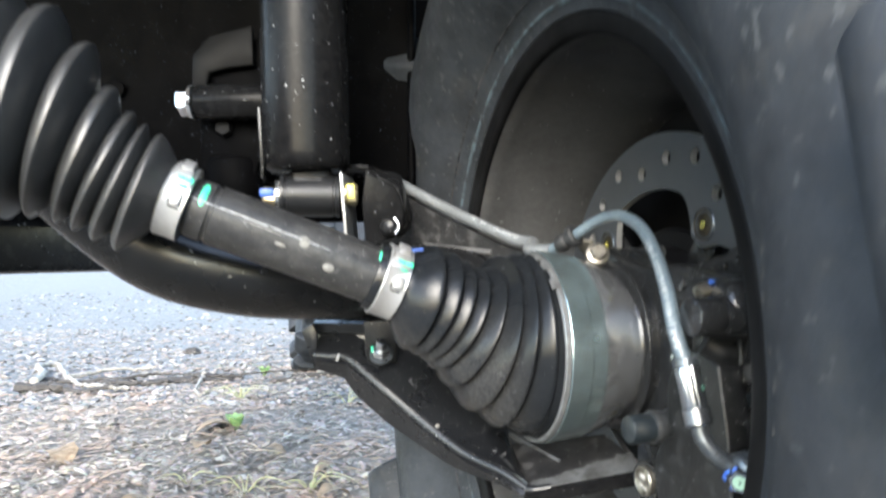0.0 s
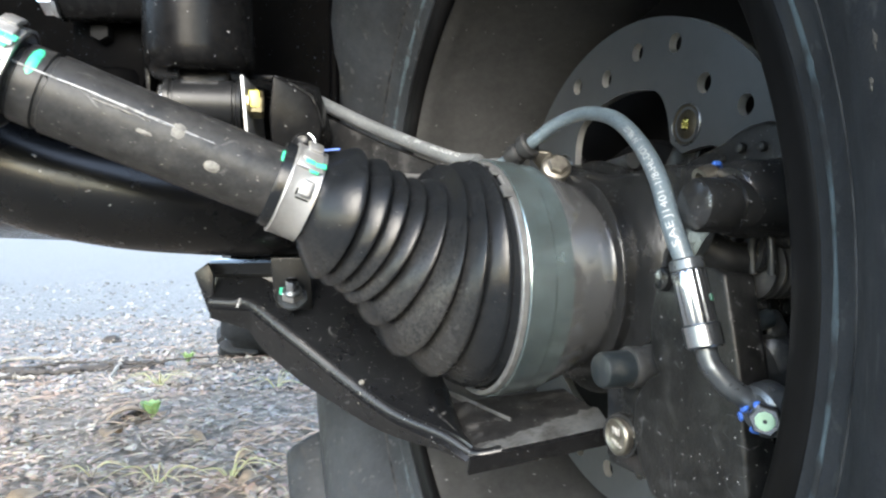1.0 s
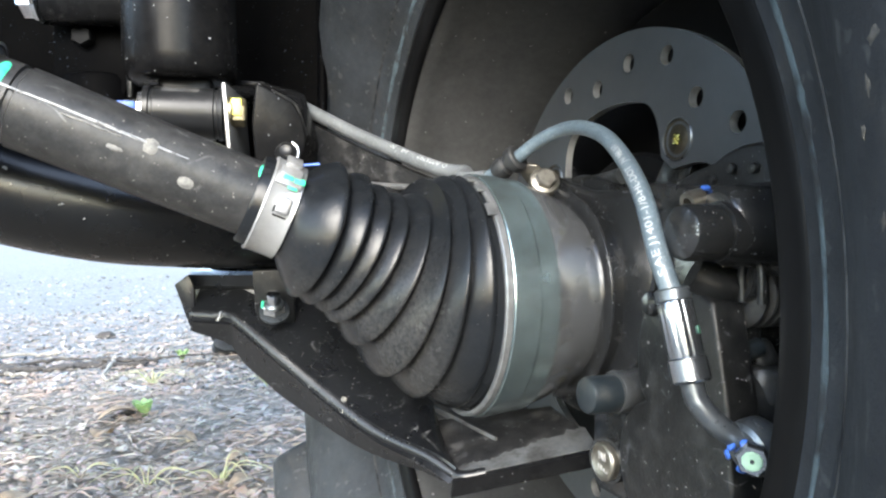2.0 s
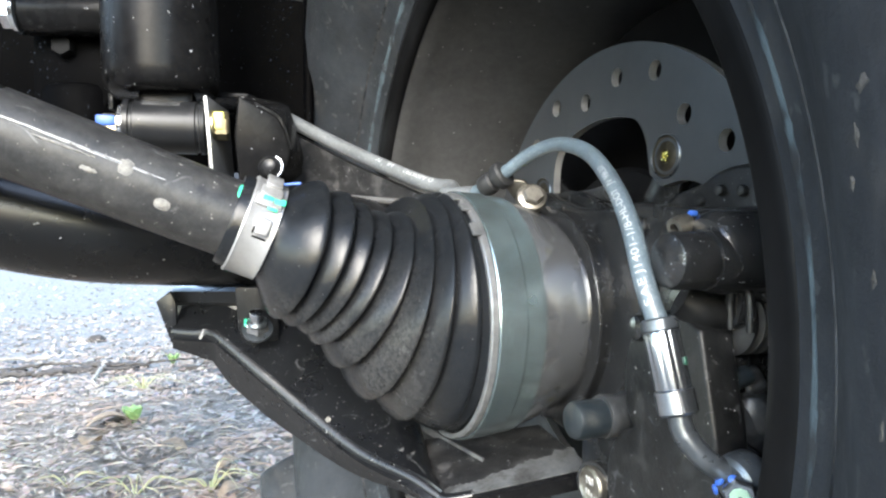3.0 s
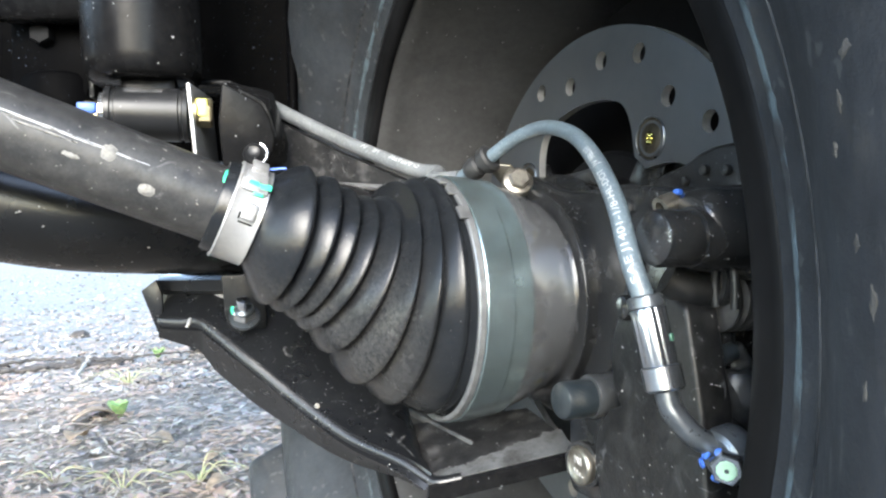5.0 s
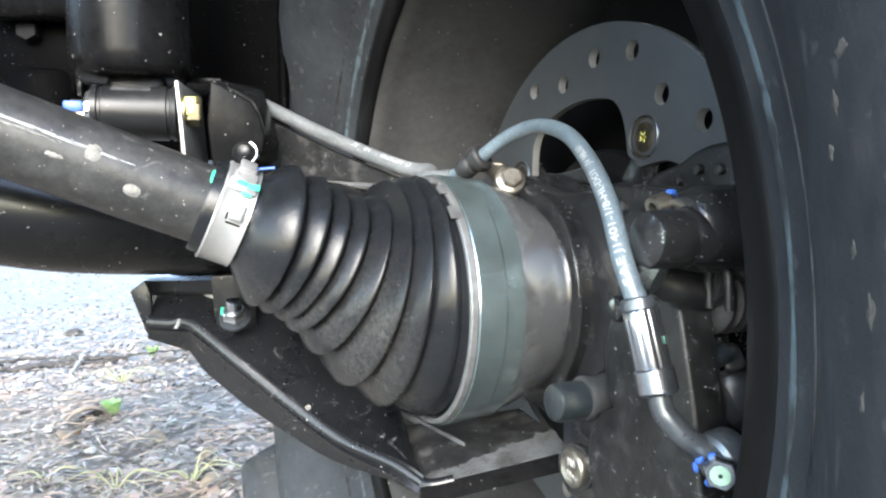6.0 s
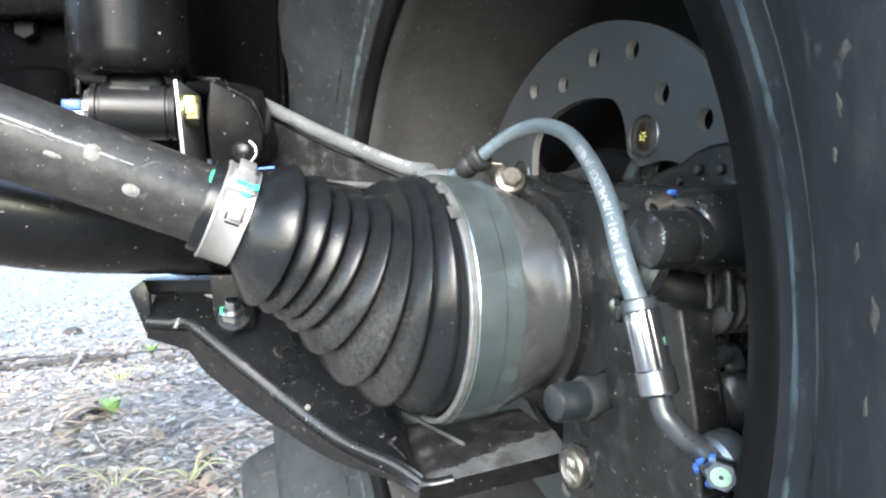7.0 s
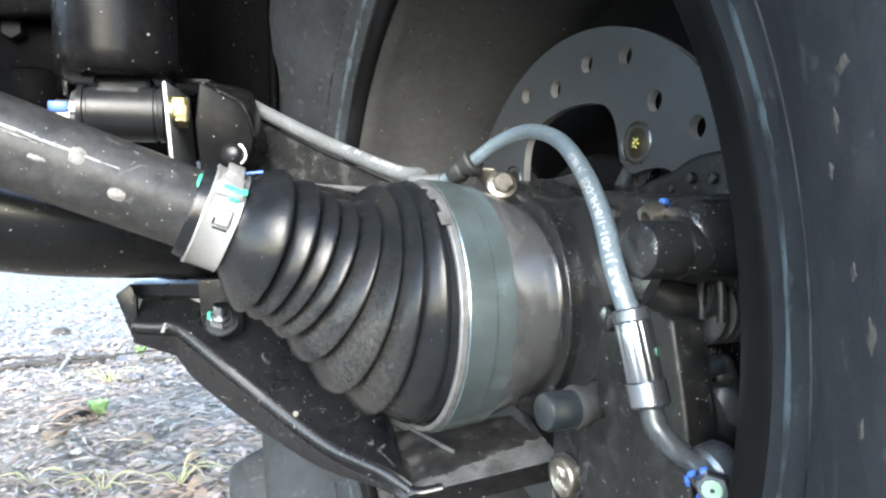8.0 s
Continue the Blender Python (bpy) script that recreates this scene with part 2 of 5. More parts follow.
def part(name, bm, material, parent, label="", smooth=True, angle=38):
    root = parent
    while root.parent:
        root = root.parent
    bmesh.ops.translate(bm, verts=bm.verts, vec=-Vector(root.location))
    bmesh.ops.recalc_face_normals(bm, faces=bm.faces)
    if smooth:
        for f in bm.faces:
            f.smooth = True
        lim = radians(angle)
        for e in bm.edges:
            if len(e.link_faces) == 2 and e.calc_face_angle(0) > lim:
                e.smooth = False
    me = bpy.data.meshes.new(name)
    bm.to_mesh(me)
    bm.free()
    me.materials.append(material)
    ob = new(name, me)
    ob.parent = parent
    if label:
        ob["label"] = label
    return ob


def frame_of(ax, up=None):
    ax = Vector(ax).normalized()
    up = Vector(up) if up is not None else Vector((0, 0, 1))
    if abs(ax.dot(up.normalized())) > 0.97:
        up = Vector((0, 1, 0))
    u = (up - ax * up.dot(ax)).normalized()
    return ax, u, ax.cross(u)


def lathe(o, ax, profile, seg=64, closed=False, bm=None, a0=0.0, a1=360.0):
    """Turns a profile of (along, radius) about the axis; closed joins its ends into a solid ring."""
    bm = bm or bmesh.new()
    ax, u, w = frame_of(ax)
    full = abs(a1 - a0) >= 360
    cnt = seg if full else seg + 1
    rings = []
    for s, r in profile:
        if r < 1e-6:
            rings.append([bm.verts.new(o + ax * s)])
            continue
        ring = []
        for i in range(cnt):
            a = radians(a0 + (a1 - a0) * i / seg)
            ring.append(bm.verts.new(o + ax * s + (u * math.cos(a) + w * math.sin(a)) * r))
        rings.append(ring)
    pairs = list(zip(rings, rings[1:])) + ([(rings[-1], rings[0])] if closed else [])
    for a, b in pairs:
        for i in range(seg):
            j = (i + 1) % cnt if full else i + 1
            if len(a) == 1 and len(b) == 1:
                continue
            if len(a) == 1:
                bm.faces.new((a[0], b[j], b[i]))
            elif len(b) == 1:
                bm.faces.new((a[i], a[j], b[0]))
            else:
                bm.faces.new((a[i], a[j], b[j], b[i]))
    return bm


def spline(points, steps=10):
    """A smooth line through a few points (Catmull-Rom)."""
    p = [Vector(q) for q in points]
    p = [p[0] * 2 - p[1]] + p + [p[-1] * 2 - p[-2]]
    out = []
    for i in range(1, len(p) - 2):
        for k in range(steps):
            t = k / steps
            a, b, c, d = p[i - 1:i + 3]
            out.append(0.5 * ((2 * b) + (c - a) * t + (2 * a - 5 * b + 4 * c - d) * t * t + (3 * b - a - 3 * c + d) * t ** 3))
    out.append(p[-2])
    return out


def tube(points, radius, seg=20, steps=10, bm=None, smooth=True, squash=1.0):
    """A round bar along a smooth line. radius: one number, or a function of 0..1 along it."""
    bm = bm or bmesh.new()
    line = spline(points, steps) if smooth else [Vector(q) for q in points]
    u = None
    rings = []
    for i, q in enumerate(line):
        d = (line[min(i + 1, len(line) - 1)] - line[max(i - 1, 0)]).normalized()
        if u is None:
            _, u, _ = frame_of(d)
        u = (u - d * u.dot(d)).normalized()
        w = d.cross(u)
        r = radius(i / (len(line) - 1)) if callable(radius) else radius
        rings.append([bm.verts.new(q + (u * math.cos(math.tau * k / seg) + w * squash * math.sin(math.tau * k / seg)) * r) for k in range(seg)])
    for a, b in zip(rings, rings[1:]):
        for k in range(seg):
            bm.faces.new((a[k], a[(k + 1) % seg], b[(k + 1) % seg], b[k]))
    bm.faces.new(rings[0][::-1])
    bm.faces.new(rings[-1])
    return bm


def bevel(bm, width, segments=2, angle=30):
    edges = [e for e in bm.edges if len(e.link_faces) == 2 and e.calc_face_angle(0) > radians(angle)]
    bmesh.ops.bevel(bm, geom=edges, offset=width, segments=segments, profile=0.5, affect="EDGES", clamp_overlap=True)
    return bm


def block(o, ax, size, bv=0.002, up=None, bm=None, segments=2):
    """A bevelled block about o: size along the axis, along up's side and along up."""
    one = bmesh.new()
    ax, u, w = frame_of(ax, up)
    m = Matrix((ax, w, u)).transposed().to_4x4()
    bmesh.ops.create_cube(one, size=1.0, matrix=Matrix.Translation(o) @ m @ Matrix.Diagonal((*size, 1)))
    if bv:
        bevel(one, bv, segments)
    if bm is None:
        return one
    tmp = bpy.data.meshes.new("tmp")
    one.to_mesh(tmp)
    one.free()
    bm.from_mesh(tmp)
    bpy.data.meshes.remove(tmp)
    return bm


def slab(points, thick, bv=0.001, segments=2):
    """A plate with the given corners, thickened along its normal."""
    bm = bmesh.new()
    p = [Vector(q) for q in points]
    nrm = Vector()
    for i in range(len(p)):
        nrm += (p[i] - p[0]).cross(p[(i + 1) % len(p)] - p[0])
    nrm.normalize()
    a = [bm.verts.new(q) for q in p]
    b = [bm.verts.new(q + nrm * thick) for q in p]
    bm.faces.new(a[::-1])
    bm.faces.new(b)
    for i in range(len(p)):
        j = (i + 1) % len(p)
        bm.faces.new((a[i], a[j], b[j], b[i]))
    bmesh.ops.recalc_face_normals(bm, faces=bm.faces)
    if bv:
        bevel(bm, bv, segments)
    return bm


def hexagon(o, ax, across, length, bm=None, turn=0.0, dome=0.15):
    """A hexagon head or nut with chamfered corners, from o along the axis."""
    bm = bm or bmesh.new()
    ax, u, w = frame_of(ax)
    r = across / math.sqrt(3)
    prof = ((0, r), (length * 0.82, r), (length, r * 0.86))
    rings = []
    for s, q in prof:
        rings.append([bm.verts.new(o + ax * s + (u * math.cos(math.tau * k / 6 + turn) + w * math.sin(math.tau * k / 6 + turn)) * q) for k in range(6)])
    for a, b in zip(rings, rings[1:]):
        for k in range(6):
            bm.faces.new((a[k], a[(k + 1) % 6], b[(k + 1) % 6], b[k]))
    bm.faces.new(rings[0][::-1])
    bm.faces.new(rings[-1])
    return bm


def flange_bolt(name, o, ax, across, material, parent, label, rim=1.35, turn=0.2):
    """A flanged hexagon bolt whose head stands on o."""
    ax = Vector(ax).normalized()
    bm = lathe(o, ax, ((-0.002, 0), (-0.002, across * rim / 2), (across * 0.06, across * rim / 2), (across * 0.2, across * 0.5), (across * 0.2, 0)), 32)
    hexagon(o + ax * across * 0.14, ax, across, across * 0.5, bm, turn)
    return part(name, bm, material, parent, label, angle=25)


def disc_cap(o, ax, r, length, round_=0.0015, seg=36, bm=None):
    """A closed cylinder with rounded rims from o along the axis."""
    q = round_
    return lathe(o, ax, ((0, 0), (0, r - q), (q * 0.3, r - q * 0.3), (q, r), (length - q, r), (length - q * 0.3, r - q * 0.3), (length, r - q), (length, 0)), seg, bm=bm)


# ---- ground ----


def hash_noise(x, y, sc, seed=0.0):
    return noise.noise(Vector((x * sc + seed, y * sc - seed, seed * 0.37)))


def ground_height(x, y):
    far = max(0.0, math.hypot(x, y) - 5.0)
    z = 0.02 * hash_noise(x, y, 0.9, 3) + 0.012 * hash_noise(x, y, 3.1, 8) + 0.006 * hash_noise(x, y, 9.0, 5)
    z *= min(1.0, 8.0 / (1.0 + math.hypot(x, y)))
    return z + 0.045 * far if far < 30 else z + 1.35


def ground_material():
    m = bpy.data.materials.new("litter_and_gravel")
    m.use_nodes = True
    n, ln = m.node_tree.nodes, m.node_tree.links
    b = n["Principled BSDF"]
    b.inputs["Roughness"].default_value = 0.9
    tc = n.new("ShaderNodeTexCoord")
    fine = n.new("ShaderNodeTexNoise")
    fine.inputs["Scale"].default_value = 38
    fine.inputs["Detail"].default_value = 9
    fine.inputs["Roughness"].default_value = 0.75
    broad = n.new("ShaderNodeTexNoise")
    broad.inputs["Scale"].default_value = 3.0
    broad.inputs["Detail"].default_value = 4
    for t in (fine, broad):
        ln.new(tc.outputs["Object"], t.inputs["Vector"])
    soil = n.new("ShaderNodeValToRGB")
    soil.color_ramp.elements[0].position, soil.color_ramp.elements[0].color = 0.3, (0.068, 0.057, 0.047, 1)
    soil.color_ramp.elements[1].position, soil.color_ramp.elements[1].color = 0.7, (0.225, 0.196, 0.164, 1)
    ln.new(fine.outputs["Fac"], soil.inputs["Fac"])
    grit = n.new("ShaderNodeValToRGB")
    grit.color_ramp.elements[0].position, grit.color_ramp.elements[0].color = 0.3, (0.040, 0.041, 0.041, 1)
    grit.color_ramp.elements[1].position, grit.color_ramp.elements[1].color = 0.7, (0.168, 0.172, 0.172, 1)
    ln.new(fine.outputs["Fac"], grit.inputs["Fac"])
    sep = n.new("ShaderNodeSeparateXYZ")
    ln.new(tc.outputs["Object"], sep.inputs["Vector"])
    add = n.new("ShaderNodeMath")
    add.operation = "MULTIPLY_ADD"
    ln.new(broad.outputs["Fac"], add.inputs[0])
    add.inputs[1].default_value = 0.5
    ln.new(sep.outputs["Y"], add.inputs[2])
    edge = n.new("ShaderNodeMapRange")
    edge.inputs["From Min"].default_value = 2.25
    edge.inputs["From Max"].default_value = 2.45
    ln.new(add.outputs["Value"], edge.inputs["Value"])
    mx = n.new("ShaderNodeMix")
    mx.data_type = "RGBA"
    # Unseen ground behind the viewer gets the gravel tone to cool the reflections.
    back = n.new("ShaderNodeMapRange")
    back.inputs["From Min"].default_value = 0.55
    back.inputs["From Max"].default_value = 0.25
    ln.new(add.outputs["Value"], back.inputs["Value"])
    both = n.new("ShaderNodeMath")
    both.operation = "MAXIMUM"
    ln.new(edge.outputs["Result"], both.inputs[0])
    ln.new(back.outputs["Result"], both.inputs[1])
    ln.new(both.outputs["Value"], mx.inputs["Factor"])
    ln.new(soil.outputs["Color"], mx.inputs["A"])
    ln.new(grit.outputs["Color"], mx.inputs["B"])
    ln.new(mx.outputs["Result"], b.inputs["Base Color"])
    bp = n.new("ShaderNodeBump")
    bp.inputs["Strength"].default_value = 0.8
    bp.inputs["Distance"].default_value = 0.01
    ln.new(fine.outputs["Fac"], bp.inputs["Height"])
    ln.new(bp.outputs["Normal"], b.inputs["Normal"])
    return m


def build_ground():
    xs = [-300, -120, -60, -30, -15, -8, -5] + [-4 + 0.05 * i for i in range(101)] + [1.5, 2.5, 4, 8, 15, 30, 60, 120, 300]
    ys = [-300, -120, -60, -30, -15, -8, -4, -2, -1, -0.5, 0] + [0.3 + 0.05 * i for i in range(115)] + [6.5, 7.5, 9, 12, 16, 22, 30, 36, 60, 120, 300]
    verts = [(x, y, ground_height(x, y)) for y in ys for x in xs]
    w = len(xs)
    faces = [(j * w + i, j * w + i + 1, (j + 1) * w + i + 1, (j + 1) * w + i) for j in range(len(ys) - 1) for i in range(w - 1)]
    me = bpy.data.meshes.new("ground")
    me.from_pydata(verts, [], faces)
    for p in me.polygons:
        p.use_smooth = True
    me.materials.append(ground_material())
    return tagged(new("ground", me), "brown leaf litter and pale grey gravel ground", "ground", kind="structure")


build_ground()

# ---- wheel: tyre and rim ----


MUD_DABS = ((168.5, 0.2544, -0.0315, 0.0050, 0.0022), (170.0, 0.2505, -0.0294, 0.0018, 0.0034), (171.5, 0.2472, -0.0276, 0.0018, 0.0026), (177.0, 0.2538, -0.0312, 0.0026, 0.0052), (175.0, 0.2505, -0.0294, 0.0022, 0.0026), (180.0, 0.2511, -0.0297, 0.0016, 0.0030))


def tyre_and_rim(o, ax, name, label, rim_label):
    """A wheel on axis ax about o, the middle of its inner lip's plane."""
    fwd = frame_of(ax)
    root = thing(name, o - Vector((0, 0, 0.349)), label, "wheel", "wheels of the vehicle")
    half = ((0.020, 0.1985), (0.0108, 0.2004), (0.0100, 0.2030), (0.0078, 0.2068), (0.0062, 0.2094), (0.0056, 0.2113), (0.0048, 0.2137), (0.0030, 0.2165), (0.0004, 0.2190), (-0.0012, 0.2206), (-0.0110, 0.2300),
            (-0.0262, 0.2450), (-0.0350, 0.2610), (-0.0375, 0.2780), (-0.0360, 0.2960), (-0.0300, 0.3130), (-0.0170, 0.3270), (0.012, 0.336))
    wide = 0.19
    prof = list(half) + [(0.06, 0.339), (0.13, 0.339)] + [(wide - s, r) for s, r in reversed(half)]
    tyre = part("tyre", lathe(o, ax, prof, 128), M_TYRE, root, "dusty dark grey rubber tyre")
    a, u, w = fwd
    inner = ((-0.030, 0.300), (-0.046, 0.306), (-0.058, 0.316), (-0.062, 0.327), (-0.054, 0.340), (-0.030, 0.350), (0.060, 0.354), (0.060, 0.332), (-0.010, 0.322))
    for side in (0, 1):
        for k in range(14):
            mid = radians(235.4 + 360 / 14 * (k + 0.5 * side))
            lug = bmesh.new()
            ends = []
            for sg in (-0.115, 0.115):
                row = []
                for s, r in inner:
                    q = mid + sg + 1.1 * (min(s, 0.0) + 0.03) * (1 if side == 0 else -1)
                    row.append(lug.verts.new(o + a * (s if side == 0 else wide - s) + (u * math.cos(q) + w * math.sin(q)) * r))
                ends.append(row)
            cnt = len(inner)
            for i in range(cnt):
                j = (i + 1) % cnt
                lug.faces.new((ends[0][i], ends[0][j], ends[1][j], ends[1][i]))
            lug.faces.new(ends[0])
            lug.faces.new(ends[1][::-1])
            bmesh.ops.recalc_face_normals(lug, faces=lug.faces)
            bevel(lug, 0.005, 2, 50)
            part("tread_lug", lug, M_TYRE, tyre, angle=50)
    # Paler than the tyre: the light caught by this ridge is in its colour.
    part("sidewall_line", lathe(o, ax, ((0.0012, 0.2186), (-0.0002, 0.2189), (-0.0007, 0.2195), (0.0000, 0.2201)), 128, closed=True), M_SIDE, tyre, "thin moulding line with edge light painted in")
    rim_prof = ((0.0195, 0.1992), (0.0165, 0.1900), (0.0185, 0.1880), (0.030, 0.1876), (0.052, 0.1862), (0.075, 0.1765), (0.105, 0.1712), (0.132, 0.1655), (0.136, 0.1670),
                (0.136, 0.1735), (0.08, 0.182), (0.046, 0.191), (0.022, 0.1980))
    rim = part("rim", lathe(o, ax, rim_prof, 128, closed=True), M_RIM, root, rim_label, angle=60)
    part("wheel_centre", lathe(o, ax, ((0.1322, 0.1653), (0.140, 0.155), (0.146, 0.132), (0.150, 0.080), (0.150, 0.035), (0.156, 0.035), (0.157, 0.082), (0.153, 0.138), (0.150, 0.164), (0.178, 0.188), (0.177, 0.199), (0.171, 0.199), (0.165, 0.190), (0.14, 0.1730), (0.1365, 0.1730), (0.1365, 0.1665)), 96, closed=True), M_FLANGE, rim, "black dished wheel centre", angle=60)
    part("rim_flange", lathe(o, ax, ((0.0190, 0.2000), (0.0119, 0.2000), (0.0112, 0.1988), (0.0115, 0.1960), (0.0124, 0.1918), (0.0131, 0.1890), (0.0143, 0.1877), (0.0165, 0.1872), (0.0185, 0.1874), (0.0187, 0.1882), (0.0160, 0.1900), (0.0150, 0.1985)), 128, closed=True), M_FLANGE, rim, "smooth black rim flange", angle=60)
    chip = bmesh.new()
    seg = 520
    rings = []
    for i in range(seg):
        q = math.tau * i / seg
        g = 0.5 + 0.5 * noise.noise(Vector((math.cos(q) * 9, math.sin(q) * 9, 2.0)))
        g2 = noise.noise(Vector((math.cos(q) * 26, math.sin(q) * 26, 5.0)))
        g3 = noise.noise(Vector((math.cos(q) * 85, math.sin(q) * 85, 1.0)))
        thick = 0.0006 + 0.0015 * max(0.0, g - 0.25) + 0.0012 * max(0.0, g2) + 0.0012 * max(0.0, g3)
        dirv = u * math.cos(q) + w * math.sin(q)
        rings.append([chip.verts.new(o + a * (0.0069 - 0.40 * cr * thick - lift * 0.0007) + dirv * (0.2080 + cr * thick)) for lift, cr in ((-0.3, 1.1), (0.45, 0.9), (0.6, 0.0), (0.45, -0.8), (-0.3, -1.1))])
    for i in range(seg):
        p, q = rings[i], rings[(i + 1) % seg]
        for k in range(5):
            chip.faces.new((p[k], p[(k + 1) % 5], q[(k + 1) % 5], q[k]))
    part("bead_edge", chip, M_RIM_EDGE, tyre, "chipped pale bead edge")
    for q, r_, s_, wide_, tall_ in MUD_DABS:
        g = u * math.sin(radians(q)) - w * math.cos(radians(q))
        out, side = (-a - 0.55 * g).normalized(), a.cross(g)
        across = out.cross(side)
        rim_pts = []
        for k in range(12):
            f = math.tau * k / 12
            f2 = 0.5 + 0.16 * math.sin(2.3 * k + q) + 0.08 * math.sin(5.1 * k)
            rim_pts.append(o + a * s_ + g * r_ + across * (wide_ * f2 * math.cos(f)) + side * (tall_ * f2 * math.sin(f)))
        part("mud_dab", slab(rim_pts, 0.0012, 0.0004), M_DAB, tyre, "dried brown mud dab")
    for q, r_, s_ in ((-85.5, 0.1918, 0.0117), (-84.9, 0.1930, 0.0114)):
        g = u * math.cos(radians(90 - q)) + w * math.sin(radians(90 - q))
        part("scuff_mark", block(o + a * s_ + g * r_, g, (0.0042, 0.0012, 0.0006), 0.0002, a), M_STREAK, rim, "pale scuff mark")
    for q, r_, s_, tw in ((36.2, 0.1772, 0.074, 0.8), (36.9, 0.1768, 0.076, 0.5), (34.6, 0.1766, 0.080, -0.7), (33.2, 0.1764, 0.078, 0.9), (41.5, 0.1840, 0.058, 0.2)):
        g = u * math.cos(radians(q)) + w * math.sin(radians(q))
        part("scuff_mark", block(o + a * s_ + g * (r_ - 0.0004), a + tw * g.cross(a), (0.007, 0.0012, 0.0006), 0.0002, g), M_STREAK, rim, "pale scuff mark")
    return root


OW = C + 0.017 * H - 0.006 * V
NW = (N + 0.004 * H - 0.0013 * V).normalized()
tyre_and_rim(OW, NW, "wheel", "rear wheel with dusty black tyre and dull black rim", "dull black pressed rim with dusty barrel")

# ---- drive axle: shaft, boots, clamps, joint cup ----
J = Vector((0.0860, 0.4671, 0.3389))
D = Vector((0.895, 0.2566, -0.3649)).normalized()
CC = C + 0.008 * H - 0.0105 * V
axle = thing("drive_axle", J - D * 0.17, "dusty black drive axle with ribbed rubber boots", "drive axle")


def on_shaft(s):
    return J + D * s


part("shaft", lathe(J, D, ((-0.40, 0), (-0.40, 0.0150), (-0.2335, 0.0150), (-0.2325, 0.0165), (-0.2235, 0.0168), (-0.2230, 0.0158), (-0.2212, 0.0158), (-0.2206, 0.0170),
                           (-0.1235, 0.0170), (-0.1228, 0.0160), (-0.06, 0.0160), (-0.01, 0.0160), (-0.01, 0)), 64), M_SHAFT, axle, "dusty scratched black shaft")


NH = Vector((N.x, N.y, 0)).normalized()
HN = Vector((0, 0, 1)).cross(NH)
UPZ = Vector((0, 0, 1))


def bellows(neck, crests, share, seg=112):
    """A rubber bellows. Each crest is a ring: its middle along the axle and up from the joint, its lean and turn in degrees, its radius and the
    depth of the crease behind it. share: how much of the way to the next crest the steep side takes."""
    rows = [(*q, 0.0) if len(q) == 5 else q for q in neck]
    first = crests[0]
    last = rows[-1]
    for i in range(1, 9):
        f = i / 8
        row = [a + (b - a) * f for a, b in zip(last[:4], first[:4])]
        rows.append((*row, last[4] + (first[4] - last[4]) * (0.55 * f + 0.45 * math.sin(f * math.pi / 2)), 0.0))
    for p, q in zip(crests, crests[1:]):
        low = min(p[4], p[4] + (q[4] - p[4]) * share) - p[5]
        for f in [share * i / 7 for i in range(1, 8)] + [share + (1 - share) * i / 12 for i in range(1, 13)]:
            row = [a + (b - a) * f for a, b in zip(p[:4], q[:4])]
            if f <= share:
                r = low + (p[4] - low) * math.sqrt(max(0.0, 1 - (f / share) ** 2))
            else:
                x = (f - share) / (1 - share)
                r = low + (q[4] - low) * (0.45 * x + 0.55 * math.sin(math.pi / 2 * x) ** 0.9)
            rows.append((*row, r, 0.0))
    bm = bmesh.new()
    rings = []
    for u, z, lean, turn, r, _ in rows:
        o = J + NH * u + UPZ * z
        top = NH * math.sin(radians(lean)) + UPZ * math.cos(radians(lean))
        side = HN * math.cos(radians(turn)) - NH * math.sin(radians(turn))
        side = (side - top * side.dot(top)).normalized()
        ring = []
        for k in range(seg):
            g = math.tau * k / seg
            wob = 1 + 0.008 * noise.noise(Vector((u * 60, math.cos(g) * 1.7, math.sin(g) * 1.7)))
            ring.append(bm.verts.new(o + (top * math.cos(g) + side * math.sin(g)) * r * wob))
        rings.append(ring)
    for p, q in zip(rings, rings[1:]):
        for k in range(seg):
            bm.faces.new((p[k], p[(k + 1) % seg], q[(k + 1) % seg], q[k]))
    return bm


OUTER = ((-0.0892, 0.0326, 17.9, 11, 0.0324, 0.0055), (-0.0803, 0.0284, 22.8, 12, 0.0326, 0.0050), (-0.0731, 0.0242, 25.3, 13, 0.0323, 0.0050), (-0.0664, 0.0200, 27.7, 13, 0.0338, 0.0055),
         (-0.0573, 0.0144, 23.9, 10, 0.0386, 0.0050), (-0.0489, 0.0102, 14.3, 7, 0.0480, 0.0050), (-0.0365, 0.0053, 9.1, 1, 0.0536, 0.0035), (-0.0250, 0.0026, 2.4, 0, 0.0562, 0.0012), (-0.0150, 0.0005, 0.8, 0, 0.0560, 0.0))
part("outer_boot", bellows(((-0.1010, 0.0396, 21.4, 0, 0.0200), (-0.0990, 0.0388, 21.4, 2, 0.0212)), OUTER, 0.24), M_BOOT, axle, "ribbed black rubber boot dusted brown", angle=50)
part("boot_neck", lathe(J, D, ((-0.1262, 0.0172), (-0.1262, 0.0196), (-0.1250, 0.0203), (-0.1080, 0.0206), (-0.1045, 0.0212), (-0.1045, 0.0172)), 64, closed=True), M_BOOT, axle)


